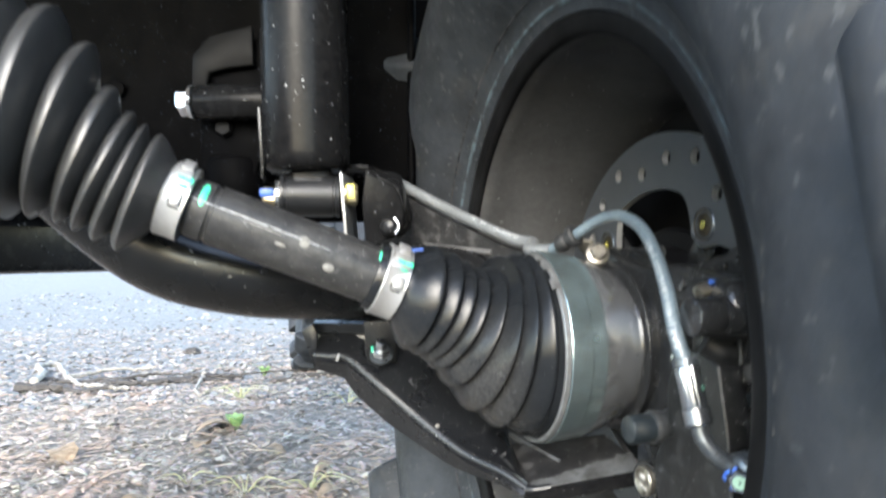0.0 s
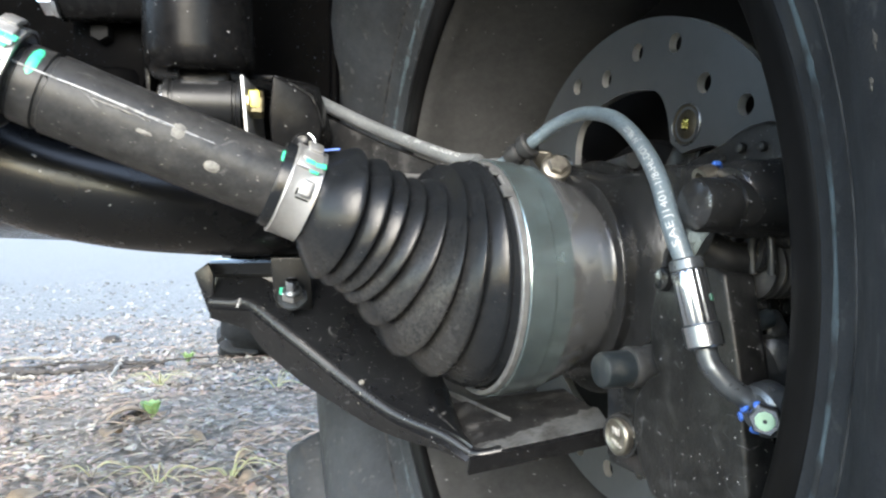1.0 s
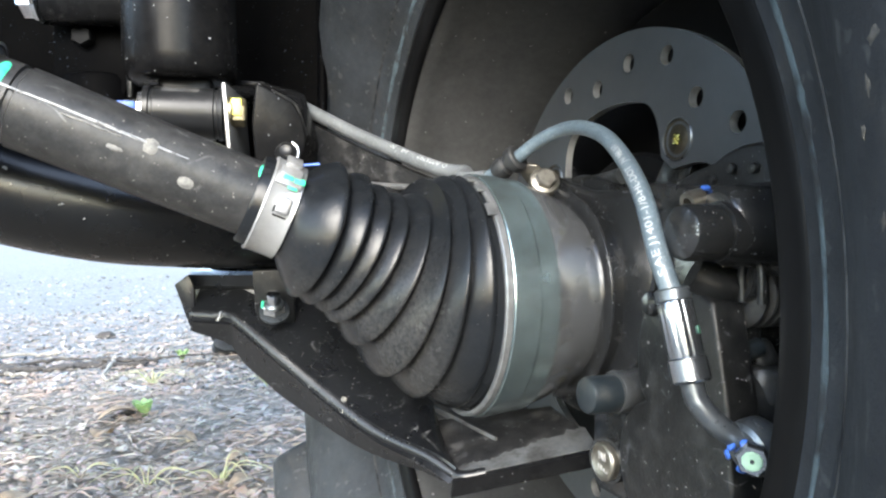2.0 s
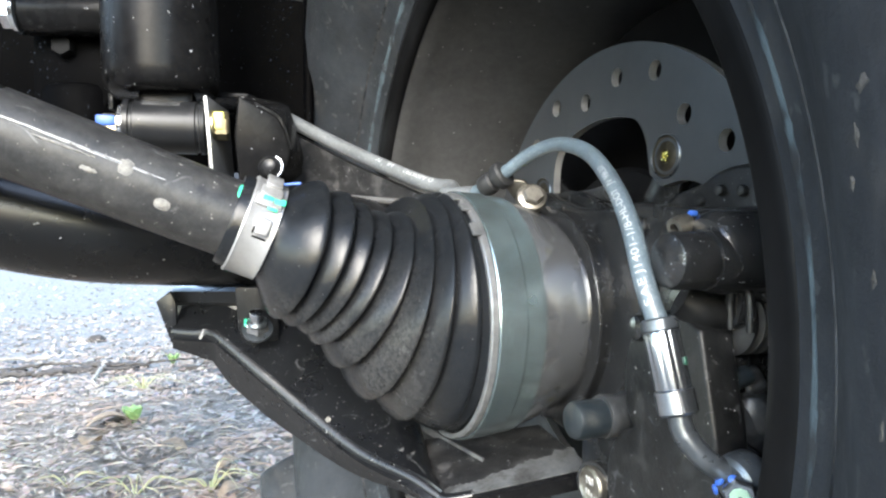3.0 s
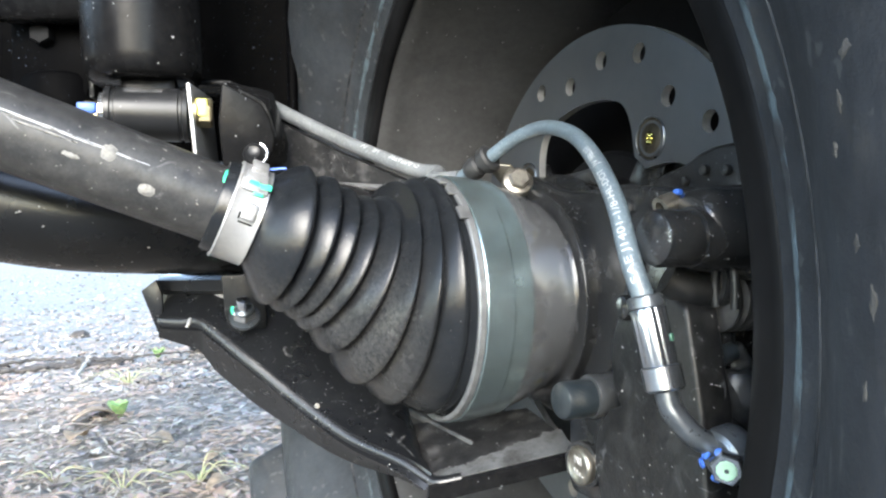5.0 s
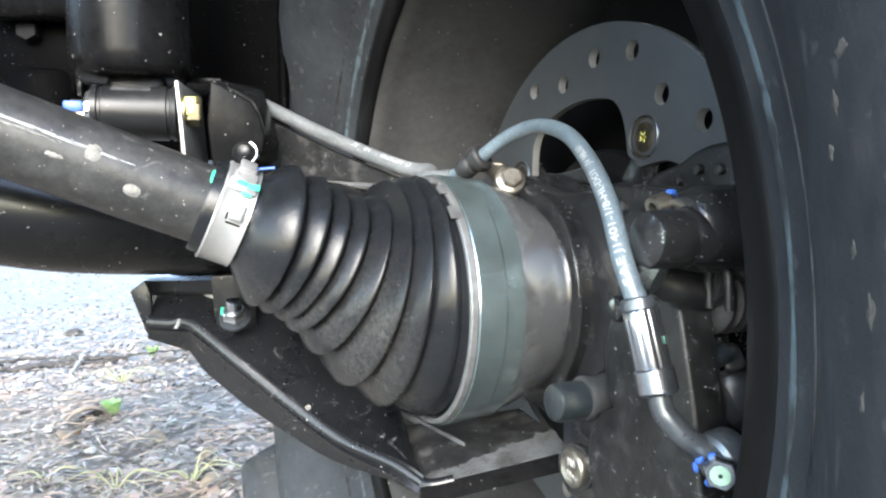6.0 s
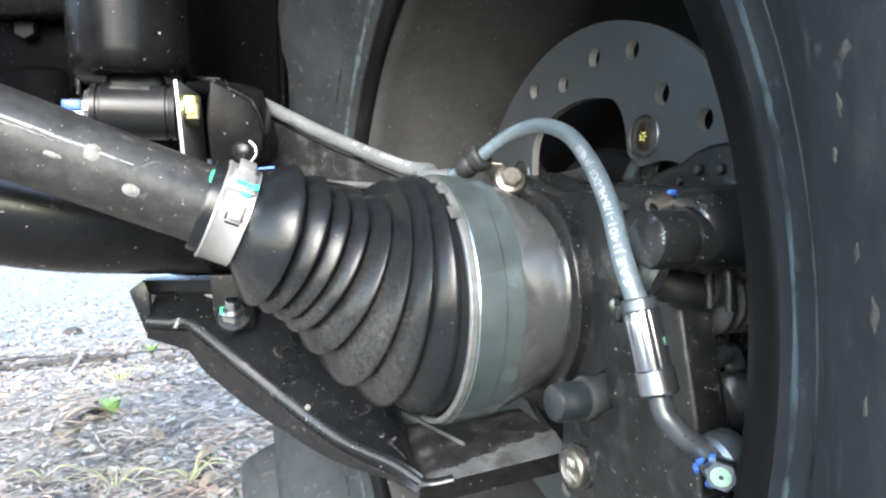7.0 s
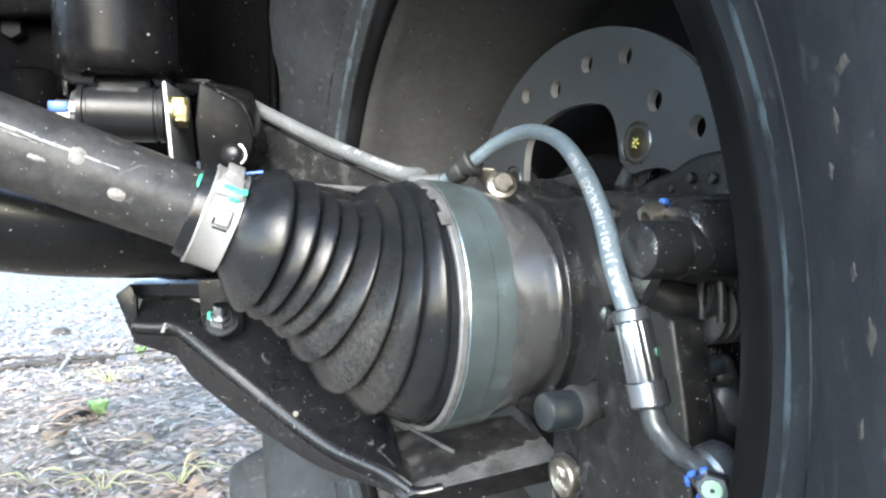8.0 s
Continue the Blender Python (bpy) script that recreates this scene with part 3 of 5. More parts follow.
def ear_clamp(name, s0, s1, r):
    """A stepless band clamp: overlapped strap end, raised ear with its hook slot, and a paint splash."""
    band = part(name, lathe(J, D, ((s0, r), (s0, r + 0.0010), (s0 + 0.0007, r + 0.0014), (s0 + 0.0016, r + 0.0010), (s1 - 0.0012, r + 0.0010), (s1 - 0.0004, r + 0.0012), (s1, r)), 72), M_ZINC, axle, "bright zinc band clamp")
    mid, wide = (s0 + s1) / 2, s1 - s0

    def side(deg):
        """Outwards from the shaft, the given degrees up from the side that faces the open."""
        f = Vector((0.0, -1.0, 0.0))
        f = (f - D * f.dot(D)).normalized()
        t = D.cross(f)
        if t.z < 0:
            t = -t
        return f * math.cos(radians(deg)) + t * math.sin(radians(deg))

    ear = bmesh.new()
    g = side(6)
    block(on_shaft(mid + wide * 0.10) + g * (r + 0.0022), D, (wide * 0.42, 0.0075, 0.0030), 0.0012, g, ear, 3)
    part("clamp_ear", ear, M_ZINC, band, "raised square ear")
    slot = bmesh.new()
    g = side(-7)
    block(on_shaft(mid + wide * 0.08) + g * (r + 0.0011), D, (wide * 0.42, 0.0008, 0.0006), 0.0002, g, slot)
    g = side(0)
    block(on_shaft(mid - wide * 0.15) + g * (r + 0.0011), D, (0.0007, 0.0030, 0.0006), 0.0002, g, slot)
    part("hook_slot", slot, M_FLANGE, band, "dark hook slot")
    for q, ln_, lift in ((36, 0.82, 0.0016), (47, 0.66, 0.0023), (60, 0.5, 0.0036), (72, 0.5, 0.0030)):
        g = side(q)
        part("strap_fold", block(on_shaft(mid) + g * (r + lift), D, (wide * ln_, 0.0062, 0.0020), 0.0007, g), M_ZINC, band)
    rng = random.Random(int(-s0 * 1e4))
    for q, ds, w_, h_, lift in ((30, 0.16, 0.30, 0.0036, 0.0020), (38, 0.30, 0.34, 0.0030, 0.0026), (40, -0.05, 0.30, 0.0040, 0.0027), (33, 0.02, 0.22, 0.0024, 0.0022)):
        g = side(q)
        part("paint_mark", block(on_shaft(mid + wide * ds) + g * (r + lift), D + Vector((0, 0, 0.3 * (rng.random() - 0.5))), (wide * w_, h_, 0.0007), 0.0003, g, None, 3), M_GREEN, band, "green paint splash")
    return band


ear_clamp("outer_small_clamp", -0.1215, -0.1075, 0.0206)
ear_clamp("inner_small_clamp", -0.2475, -0.2345, 0.0200)


def shaft_patch(name, s0, s1, ang0, ang1, r, material, label):
    """A thin paint or mud patch that wraps part of the shaft; the angle runs from the top towards the viewer."""
    ax, u, w = frame_of(D)
    if w.y > 0:
        w = -w
    bm = bmesh.new()
    n = 8
    rows = []
    for i in range(n + 1):
        s = s0 + (s1 - s0) * i / n
        row = []
        wob = 0.5 + 0.5 * math.sin(math.pi * i / n) ** 0.5
        for k in range(7):
            f = k / 6
            ang = radians((ang0 + ang1) / 2 + (ang1 - ang0) * (f - 0.5) * wob + 3 * noise.noise(Vector((i, k, s0 * 90))))
            lift = 0.0007 * math.sin(math.pi * f) * math.sin(math.pi * i / n)
            row.append(bm.verts.new(on_shaft(s) + (u * math.cos(ang) + w * math.sin(ang)) * (r + lift - 0.0001)))
        rows.append(row)
    for p, q in zip(rows, rows[1:]):
        for k in range(6):
            bm.faces.new((p[k], p[k + 1], q[k + 1], q[k]))
    return part(name, bm, material, axle, label)


shaft_patch("paint_mark", -0.2300, -0.2262, 35, 85, 0.0169, M_GREEN, "green paint mark")
shaft_patch("paint_mark", -0.1272, -0.1240, 30, 62, 0.0171, M_GREEN, "green paint mark")
shaft_patch("mud_spot", -0.1725, -0.1668, 68, 90, 0.0171, M_MUD, "dried pale mud spot")

# Pale streaks paint the shaft's upper highlight line along with its scuffs.
shaft_patch("dust_streak", -0.2600, -0.1500, 74.5, 78.0, 0.0170, M_STREAK, "pale streak of scuffing and painted highlight")
shaft_patch("dust_streak", -0.2050, -0.1800, 81, 84.0, 0.0170, M_MUD, "pale streak of scuffing and painted highlight")
shaft_patch("mud_spot", -0.1850, -0.1780, 96, 104, 0.0170, M_MUD, "dried mud smear")
shaft_patch("mud_spot", -0.1560, -0.1490, 100, 118, 0.0170, M_MUD, "dried mud smear")

INNER = ((-0.2441, 0.0925, 20.5, 6, 0.0340, 0.0100), (-0.2536, 0.0980, 24.0, 8, 0.0345, 0.0095), (-0.2614, 0.1033, 26.5, 8, 0.0355, 0.0095), (-0.2702, 0.1120, 23.1, 8, 0.0394, 0.0110),
         (-0.2818, 0.1245, 19.3, 6, 0.0491, 0.0140), (-0.2957, 0.1333, 13.9, 4, 0.0572, 0.0130), (-0.3150, 0.1400, 9.0, 2, 0.0600, 0.0010), (-0.3400, 0.1480, 9.0, 0, 0.0600, 0.0))
part("inner_boot", bellows(((-0.2185, 0.0858, 21.4, 0, 0.0155), (-0.2185, 0.0858, 21.4, 0, 0.0190), (-0.2315, 0.0905, 21.4, 0, 0.0198)), INNER, 0.42), M_BOOT_GREY, axle, "large ribbed black inner boot", angle=45)

# joint cup and its band
cup = part("joint_cup", lathe(CC, N, ((-0.004, 0.050), (-0.004, 0.0560), (0.0195, 0.0563), (0.0215, 0.0560), (0.0300, 0.0535), (0.0400, 0.0498), (0.0452, 0.0472), (0.0460, 0.0455), (0.0600, 0.0440), (0.0600, 0)), 96), M_CUP, axle, "brushed steel joint cup")
band = part("big_clamp", lathe(CC, N, ((-0.0030, 0.0565), (-0.0030, 0.0588), (-0.0024, 0.0592), (0.0095, 0.0586), (0.0105, 0.0578), (0.0190, 0.0574), (0.0200, 0.0562)), 128), M_BAND, axle, "greenish zinc band round the cup", angle=25)
part("clamp_lip", lathe(CC, N, ((-0.0062, 0.0560), (-0.0062, 0.0575), (-0.0056, 0.0582), (-0.0032, 0.0584), (-0.0030, 0.0560)), 128), M_LIP, band, "bright thin lip")
for k in range(3):
    ax, u, w = frame_of(N)
    g = radians((20, 31, 47)[k])
    dirv = u * math.cos(g) + (w if w.y < 0 else -w) * math.sin(g)
    part("clamp_tab", block(CC - N * 0.0068 + dirv * 0.0581, N, (0.0046, (0.0044, 0.0058, 0.0072)[k], 0.0012), 0.0004, dirv), M_LIP, band, "small bright locking tab")

# ---- steering knuckle and hub ----
knuckle = thing("wheel_knuckle", W(0.06, 0.0, -0.03), "glossy black cast wheel knuckle with dust", "knuckle")
part("bearing_ring", lathe(CC, N, ((0.0475, 0.044), (0.0475, 0.0524), (0.0478, 0.0532), (0.0486, 0.0535), (0.0496, 0.0530), (0.0545, 0.0526), (0.0550, 0.0521), (0.0562, 0.0521), (0.0564, 0.0541), (0.0568, 0.0546), (0.0578, 0.0543), (0.0680, 0.0550), (0.0680, 0.044)), 96, closed=True), M_CAST, knuckle, "glossy black bearing housing ring")
part("bearing_collar", lathe(CC, N, ((0.0600, 0.0540), (0.0610, 0.0600), (0.0625, 0.0615), (0.0760, 0.0600), (0.0780, 0.050), (0.078, 0.0)), 72), M_CAST, knuckle)
TOP = [W(0.054, h, v) for h, v in ((0.0300, 0.0520), (0.0208, 0.0510), (0.0100, 0.0480), (0.0000, 0.0455), (-0.0161, 0.0413), (-0.0357, 0.0400), (-0.0573, 0.0409), (-0.0763, 0.0390), (-0.1053, 0.0362), (-0.1400, 0.0350))]
LOWER = [W(0.054, h, v) for h, v in ((-0.1400, 0.0040), (-0.1120, 0.0020), (-0.0850, 0.0100), (-0.0740, 0.0090), (-0.0670, 0.0010), (-0.0630, -0.0140), (-0.0610, -0.0350), (-0.0300, -0.0560), (0.0300, -0.0500))]
part("knuckle_body", slab(spline(TOP, 3) + LOWER, 0.022, 0.0035, 3), M_CAST, knuckle, "smooth glossy black casting")
part("cast_nub", disc_cap(W(0.055, -0.066, 0.030), -N, 0.0042, 0.0032, 0.002, 24), M_CAST, knuckle)
part("dusty_lump", tube((W(0.070, 0.016, 0.0475), W(0.070, 0.004, 0.0470), W(0.070, -0.008, 0.0475), W(0.070, -0.020, 0.0485)), 0.0042, 14), M_GREYCAST, knuckle)
# lower lug with pin and bolt
part("lower_lug", slab((W(0.066, -0.075, -0.045), W(0.066, -0.030, -0.045), W(0.066, -0.030, -0.098), W(0.066, -0.075, -0.098)), 0.02, 0.005), M_CAST, knuckle)
part("bolt_boss", tube((W(0.0415, -0.050, -0.0800), W(0.060, -0.046, -0.0800), W(0.075, -0.046, -0.078)), 0.0100, 20), M_CAST, knuckle)
pin = part("guide_pin", disc_cap(W(0.0215, -0.0650, -0.0475), N + 0.05 * H, 0.0077, 0.020, 0.0024), M_PIN, knuckle, "blue-grey capped pin")
part("pin_collar", lathe(W(0.0355, -0.0645, -0.0470), N + 0.05 * H, ((0, 0), (0, 0.0086), (0.0015, 0.0091), (0.004, 0.0087), (0.010, 0.0083), (0.012, 0.0093), (0.034, 0.0096), (0.034, 0)), 40), M_GREYCAST, pin, "dusty grey collar")
gb = part("flange_bolt", lathe(W(0.0405, -0.0500, -0.0802), -N, ((-0.003, 0), (-0.003, 0.0080), (-0.0005, 0.0085), (0.0008, 0.0083), (0.0014, 0.0077), (0.0015, 0.0071), (0.0008, 0.0062), (0.0008, 0)), 40), M_OLDZINC, knuckle, "round browned zinc bolt head with raised marks")
for h, v, tall, lean in ((-0.0022, 0.0022, 0.0034, 0.1), (0.0000, 0.0022, 0.0036, 0.5), (0.0022, 0.0024, 0.0034, 0.1), (-0.0034, -0.0040, 0.0010, 0.1), (-0.0014, -0.0034, 0.0018, 0.1), (0.0006, -0.0028, 0.0024, 0.1), (0.0026, -0.0026, 0.0026, 0.1)):
    part("raised_mark", block(W(0.0396, -0.0500 + h, -0.0802 + v), -N, (0.0009, 0.0008, tall), 0.0003, V + lean * H), M_ZINC, gb)


# ---- brake disc ----
disc = thing("brake_disc", W(0.085, 0, -0.12), "dark grey drilled steel brake disc", "brake disc")


ND, HD = NW, Vector((0, 0, 1)).cross(NW).normalized()
VD = ND.cross(HD)
OD = OW + ND * 0.0892 - HD * 0.0026 + VD * 0.0003
TABS = [127.5, 44.0, -25.0, -97.0, -165.0]


def disc_plate():
    """A drilled ring with five tabs that reach in to the hub, cut as one plate."""
    bm = bmesh.new()
    seg, thick, rows = 360, 0.0045, 44
    r_out, r_in = 0.1338, 0.0966

    def reach(a):
        """How far the plate reaches inwards at this angle."""
        d = min(abs((a - c + 180) % 360 - 180) for c in TABS)
        t = min(1.0, max(0.0, (d - 4.0) / 17.0))
        return 0.0755 + (r_in - 0.0755) * math.sin(math.pi / 2 * t) ** 1.15
    holes = [(67 + 15 * i, (0.1212, 0.1098, 0.1170)[i % 3]) for i in range(24)]

    def snap(a, r):
        """Moves a grid point that lies near a hole's rim onto it."""
        x, y = r * math.cos(radians(a)), r * math.sin(radians(a))
        for ha, hr in holes:
            cx, cy = hr * math.cos(radians(ha)), hr * math.sin(radians(ha))
            d = math.hypot(x - cx, y - cy)
            if 0.0038 < d < 0.0060:
                x, y = cx + (x - cx) / d * 0.0049, cy + (y - cy) / d * 0.0049
                break
        return x, y

    def inside(x, y):
        return any((x - hr * math.cos(radians(ha))) ** 2 + (y - hr * math.sin(radians(ha))) ** 2 < 0.0047 ** 2 for ha, hr in holes)
    flat = {}
    for i in range(seg):
        a = 360 * i / seg
        ri = reach(a)
        for k in range(rows + 1):
            flat[i, k] = snap(a, ri + (r_out - ri) * k / rows)
    front = {key: bm.verts.new(OD - ND * thick / 2 + HD * x + VD * y) for key, (x, y) in flat.items()}
    back = {key: bm.verts.new(OD + ND * thick / 2 + HD * x + VD * y) for key, (x, y) in flat.items()}
    kept = {}
    for i in range(seg):
        j = (i + 1) % seg
        for k in range(rows):
            c = [flat[q] for q in ((i, k), (j, k), (j, k + 1), (i, k + 1))]
            kept[i, k] = not inside(sum(q[0] for q in c) / 4, sum(q[1] for q in c) / 4)
    for (i, k), ok in kept.items():
        if not ok:
            continue
        j = (i + 1) % seg
        bm.faces.new((front[i, k], front[j, k], front[j, k + 1], front[i, k + 1]))
        bm.faces.new((back[i, k], back[i, k + 1], back[j, k + 1], back[j, k]))
        for other, e0, e1 in ((((i - 1) % seg, k), (i, k), (i, k + 1)), ((j, k), (j, k), (j, k + 1)), ((i, k - 1), (i, k), (j, k)), ((i, k + 1), (i, k + 1), (j, k + 1))):
            if not kept.get(other, False):
                bm.faces.new((front[e0], front[e1], back[e1], back[e0]))
    bmesh.ops.delete(bm, geom=[v for v in bm.verts if not v.link_faces], context="VERTS")
    bm.normal_update()
    for f in bm.faces:
        f.material_index = 1 if abs(f.normal.dot(ND)) < 0.5 else 0
    return bm


plate = part("disc_plate", disc_plate(), M_DISC, disc, "drilled dark steel ring with inner tabs", angle=30)
plate.data.materials.append(M_DISC_EDGE)
for c in TABS:
    q = OD + (HD * math.cos(radians(c)) + VD * math.sin(radians(c))) * 0.0885
    seat = part("disc_bolt", lathe(q - ND * 0.0022, -ND, ((-0.003, 0), (-0.003, 0.0098), (0.0004, 0.0098), (-0.0002, 0.0076), (0.0004, 0.0064), (0.0007, 0.0034), (0.0001, 0.0030), (0.0, 0.0)), 40), M_BRONZE, disc, "recessed dark gold disc bolt")
    part("bolt_ring", lathe(q - ND * 0.0022, -ND, ((-0.001, 0.0096), (0.0006, 0.0097), (0.0010, 0.0100), (0.0006, 0.0104), (-0.001, 0.0104)), 48, closed=True), M_DULLSTEEL, seat)
    for k in range(6):
        g = radians(60 * k + 12)
        d = HD * math.cos(g) + VD * math.sin(g)
        part("star_point", block(q - ND * 0.0030 + d * 0.0017, d + 0.4 * ND * (-1) ** k, (0.0022, 0.0011, 0.0012), 0.0003, -ND), M_BRIGHTGOLD, seat, "bright yellow star socket")
hub = part("hub_flange", lathe(OW, NW, ((0.080, 0), (0.080, 0.052), (0.084, 0.056), (0.097, 0.060), (0.099, 0.070), (0.102, 0.072), (0.106, 0.050), (0.150, 0.046), (0.150, 0)), 64), M_FLANGE, disc)
for c in TABS:
    g = HD * math.cos(radians(c)) + VD * math.sin(radians(c))
    part("hub_arm", block(OD + ND * 0.007 + g * 0.070, g, (0.044, 0.020, 0.007), 0.002, ND), M_CAST, hub)

# ---- brake caliper ----
caliper = thing("brake_caliper", W(0.055, -0.115, -0.09), "black cast brake caliper with bleed and pin caps", "brake caliper")
cb = block(W(0.074, -0.092, -0.052), N, (0.030, 0.040, 0.080), 0.008, V, segments=3)
part("caliper_body", cb, M_CAST, caliper, "lumpy black cast body")
part("lower_body", block(W(0.0600, -0.100, -0.075), N + 0.1 * H, (0.026, 0.030, 0.050), 0.007, V, segments=3), M_CAST, caliper)
lobes = spline([W(0.036, h, v) for h, v in ((-0.1000, -0.0010), (-0.0909, -0.0031), (-0.0849, -0.0099), (-0.0804, -0.0201), (-0.0792, -0.0289), (-0.0804, -0.0395), (-0.0845, -0.0462))], 4)
lobes += spline([W(0.036, h, v) for h, v in ((-0.0825, -0.0472), (-0.0765, -0.0502), (-0.0699, -0.0585), (-0.0677, -0.0670), (-0.0683, -0.0759), (-0.0713, -0.0844), (-0.0800, -0.0960))], 4)
part("caliper_plate", slab(lobes + [W(0.036, -0.100, -0.102), W(0.036, -0.1330, -0.0920), W(0.036, -0.1285, -0.0400), W(0.036, -0.1215, -0.0060), W(0.036, -0.1120, -0.0010)], -0.014, 0.0022, 3), M_PLATE, caliper, "flat lobed black casting with scratched rim")
part("plate_boss", disc_cap(W(0.0330, -0.0895, -0.0085), N, 0.0050, 0.006, 0.0024, 28), M_CAST, caliper, "glossy rounded boss")
part("arch_web", slab([W(0.066, h, v) for h, v in ((-0.0600, 0.0340), (-0.0627, 0.0409), (-0.0753, 0.0445), (-0.0869, 0.0467), (-0.0946, 0.0502), (-0.1020, 0.0518), (-0.1103, 0.0519), (-0.1180, 0.0500), (-0.1230, 0.0440), (-0.1240, 0.0100), (-0.0800, 0.0100))], 0.010, 0.0022, 3), M_PLATE, caliper, "dusty black arched bridge over the disc")
for h, v in ((-0.088, 0.0395), (-0.099, 0.0430), (-0.110, 0.0420)):
    part("arch_stud", disc_cap(W(0.066, h, v), -N, 0.0021, 0.003, 0.0009, 14), M_PLATE, caliper)
part("bellows_loop", tube([W(0.048, h, v) for h, v in ((-0.1225, -0.0060), (-0.1222, 0.0040), (-0.1262, 0.0105), (-0.1305, 0.0060), (-0.1310, -0.0060))], 0.0015, 10, 6), M_PLATE, caliper, "dusty black rubber loop")
part("upper_bridge", lathe(W(0.031, -0.128, 0.0200), N, ((0, 0), (0.0, 0.0105), (0.002, 0.0125), (0.006, 0.0136), (0.044, 0.0140), (0.044, 0)), 48), M_CAST, caliper)
part("bridge_block", block(W(0.070, -0.100, 0.012), N, (0.050, 0.030, 0.040), 0.006, V, segments=3), M_CAST, caliper)
part("web_lump", tube((W(0.036, -0.112, 0.004), W(0.045, -0.116, -0.001), W(0.060, -0.116, 0.000)), 0.0065, 14), M_PLATE, caliper)
part("rear_column", tube((W(0.056, -0.108, 0.004), W(0.055, -0.111, -0.014), W(0.056, -0.110, -0.034)), 0.009, 16), M_CAST, caliper)
for s_, h_, v_, r_ in ((0.060, -0.1190, -0.0360, 0.0085), (0.062, -0.1150, -0.0250, 0.0060), (0.060, -0.1060, -0.0460, 0.0070), (0.058, -0.1150, -0.0500, 0.0060)):
    lump = bmesh.new()
    bmesh.ops.create_icosphere(lump, subdivisions=3, radius=r_)
    for q in lump.verts:
        q.co *= 1 + 0.35 * noise.noise(q.co / r_ * 1.2 + Vector((h_ * 90, v_ * 70, 0)))
        q.co += W(s_, h_, v_)
    part("cast_lump", lump, M_GREYCAST, caliper, "dull grey dusty casting")
part("clip_plate", slab([W(0.058, h, v) for h, v in ((-0.0973, -0.0305), (-0.1094, -0.0290), (-0.1046, -0.0375))], 0.002, 0.0005), M_PIN, caliper, "blue-grey folded clip plate")
part("bleed_nipple", lathe(W(0.040, -0.120, -0.0270), N + 0.3 * V, ((0, 0), (0, 0.0025), (0.004, 0.0030), (0.005, 0.0050), (0.010, 0.0050), (0.011, 0.0035), (0.018, 0.0035), (0.018, 0)), 18), M_PIN, caliper)
cyl = part("pin_cap", disc_cap(W(0.0150, -0.1308, 0.0172), N, 0.0091, 0.020, 0.0024), M_CAST, caliper, "round glossy black cap")
part("cap_collar", lathe(W(0.029, -0.1308, 0.0175), N, ((0, 0), (0, 0.0096), (0.0015, 0.0100), (0.018, 0.0100), (0.018, 0)), 36), M_CAST, cyl)
part("brass_ring", lathe(W(0.0265, -0.1205, 0.0272), N + 0.4 * V, ((0, 0.0020), (0, 0.0036), (0.003, 0.0038), (0.006, 0.0034), (0.006, 0.0020)), 28, closed=True), M_OLDZINC, caliper, "brass coloured ring")
part("paint_mark", block(W(0.0330, -0.1215, 0.0325), N, (0.003, 0.0025, 0.002), 0.0008, V), M_BLUE, caliper, "blue paint mark")
bel = []
for k in range(5):
    bel += [(0.004 * k, 0.0085), (0.004 * k + 0.0015, 0.0118), (0.004 * k + 0.0025, 0.0118)]
part("pin_bellows", lathe(W(0.050, -0.118, -0.0035), N, [(0, 0)] + bel + [(0.020, 0.0085), (0.020, 0)], 32), M_RUBBER, caliper, "ribbed rubber pin bellows")
part("pin_eye", lathe(W(0.0480, -0.121, 0.0035), N - 0.3 * H, ((0, 0.0068), (0, 0.0092), (0.002, 0.0096), (0.004, 0.0092), (0.004, 0.0068)), 32, closed=True), M_CAST, caliper)
for h_, v_, a_, b_ in ((-0.1162, -0.0027, 0.0020, 0.0058), (-0.1141, 0.0034, 0.0042, 0.0010), (-0.1069, -0.0079, 0.0050, 0.0012), (-0.1055, 0.0031, 0.0034, 0.0008), (-0.0925, 0.0092, 0.0044, 0.0012), (-0.1092, -0.0187, 0.0010, 0.0060)):
    part("paint_chip", block(W(0.0462, h_, v_), -N, (0.0008, a_, b_), 0.0003, V + 0.15 * H), M_STREAK, caliper, "pale chipped edge")
part("piston_boss", disc_cap(W(0.040, -0.112, -0.040), N, 0.014, 0.03, 0.003), M_GREYCAST, caliper, "dull grey machined boss")
part("bleed_cap", disc_cap(W(0.046, -0.124, -0.046), N * 0.6 - V * 0.4, 0.006, 0.018, 0.002), M_CAST, caliper)
part("lower_cap", disc_cap(W(0.050, -0.120, -0.075), N, 0.012, 0.03, 0.003), M_CAST, caliper)

# ---- brake hose with crimped end and banjo ----
hose = thing("brake_hose", W(0.025, 0.018, 0.052), "grey braided brake hose with crimped steel end", "brake hose")
HP = [W(0.020, 0.032, 0.050), W(0.0290, 0.015, 0.0590), W(0.0365, 0.000, 0.0675), W(0.0415, -0.020, 0.0700), W(0.0378, -0.050, 0.0623), W(0.0288, -0.080, 0.0480), W(0.0180, -0.108, 0.0300), W(0.0128, -0.1235, 0.0100), W(0.0142, -0.1300, -0.0050)]
hose_line = spline(HP, 12)
part("hose_tube", tube(HP, 0.0034, 32, 12), M_HOSE, hose, "clear-sheathed grey braided hose")
FT, FB = W(0.0140, -0.1285, -0.0005), W(0.0168, -0.1350, -0.0292)
fd = (FB - FT).normalized()
fl = (FB - FT).length
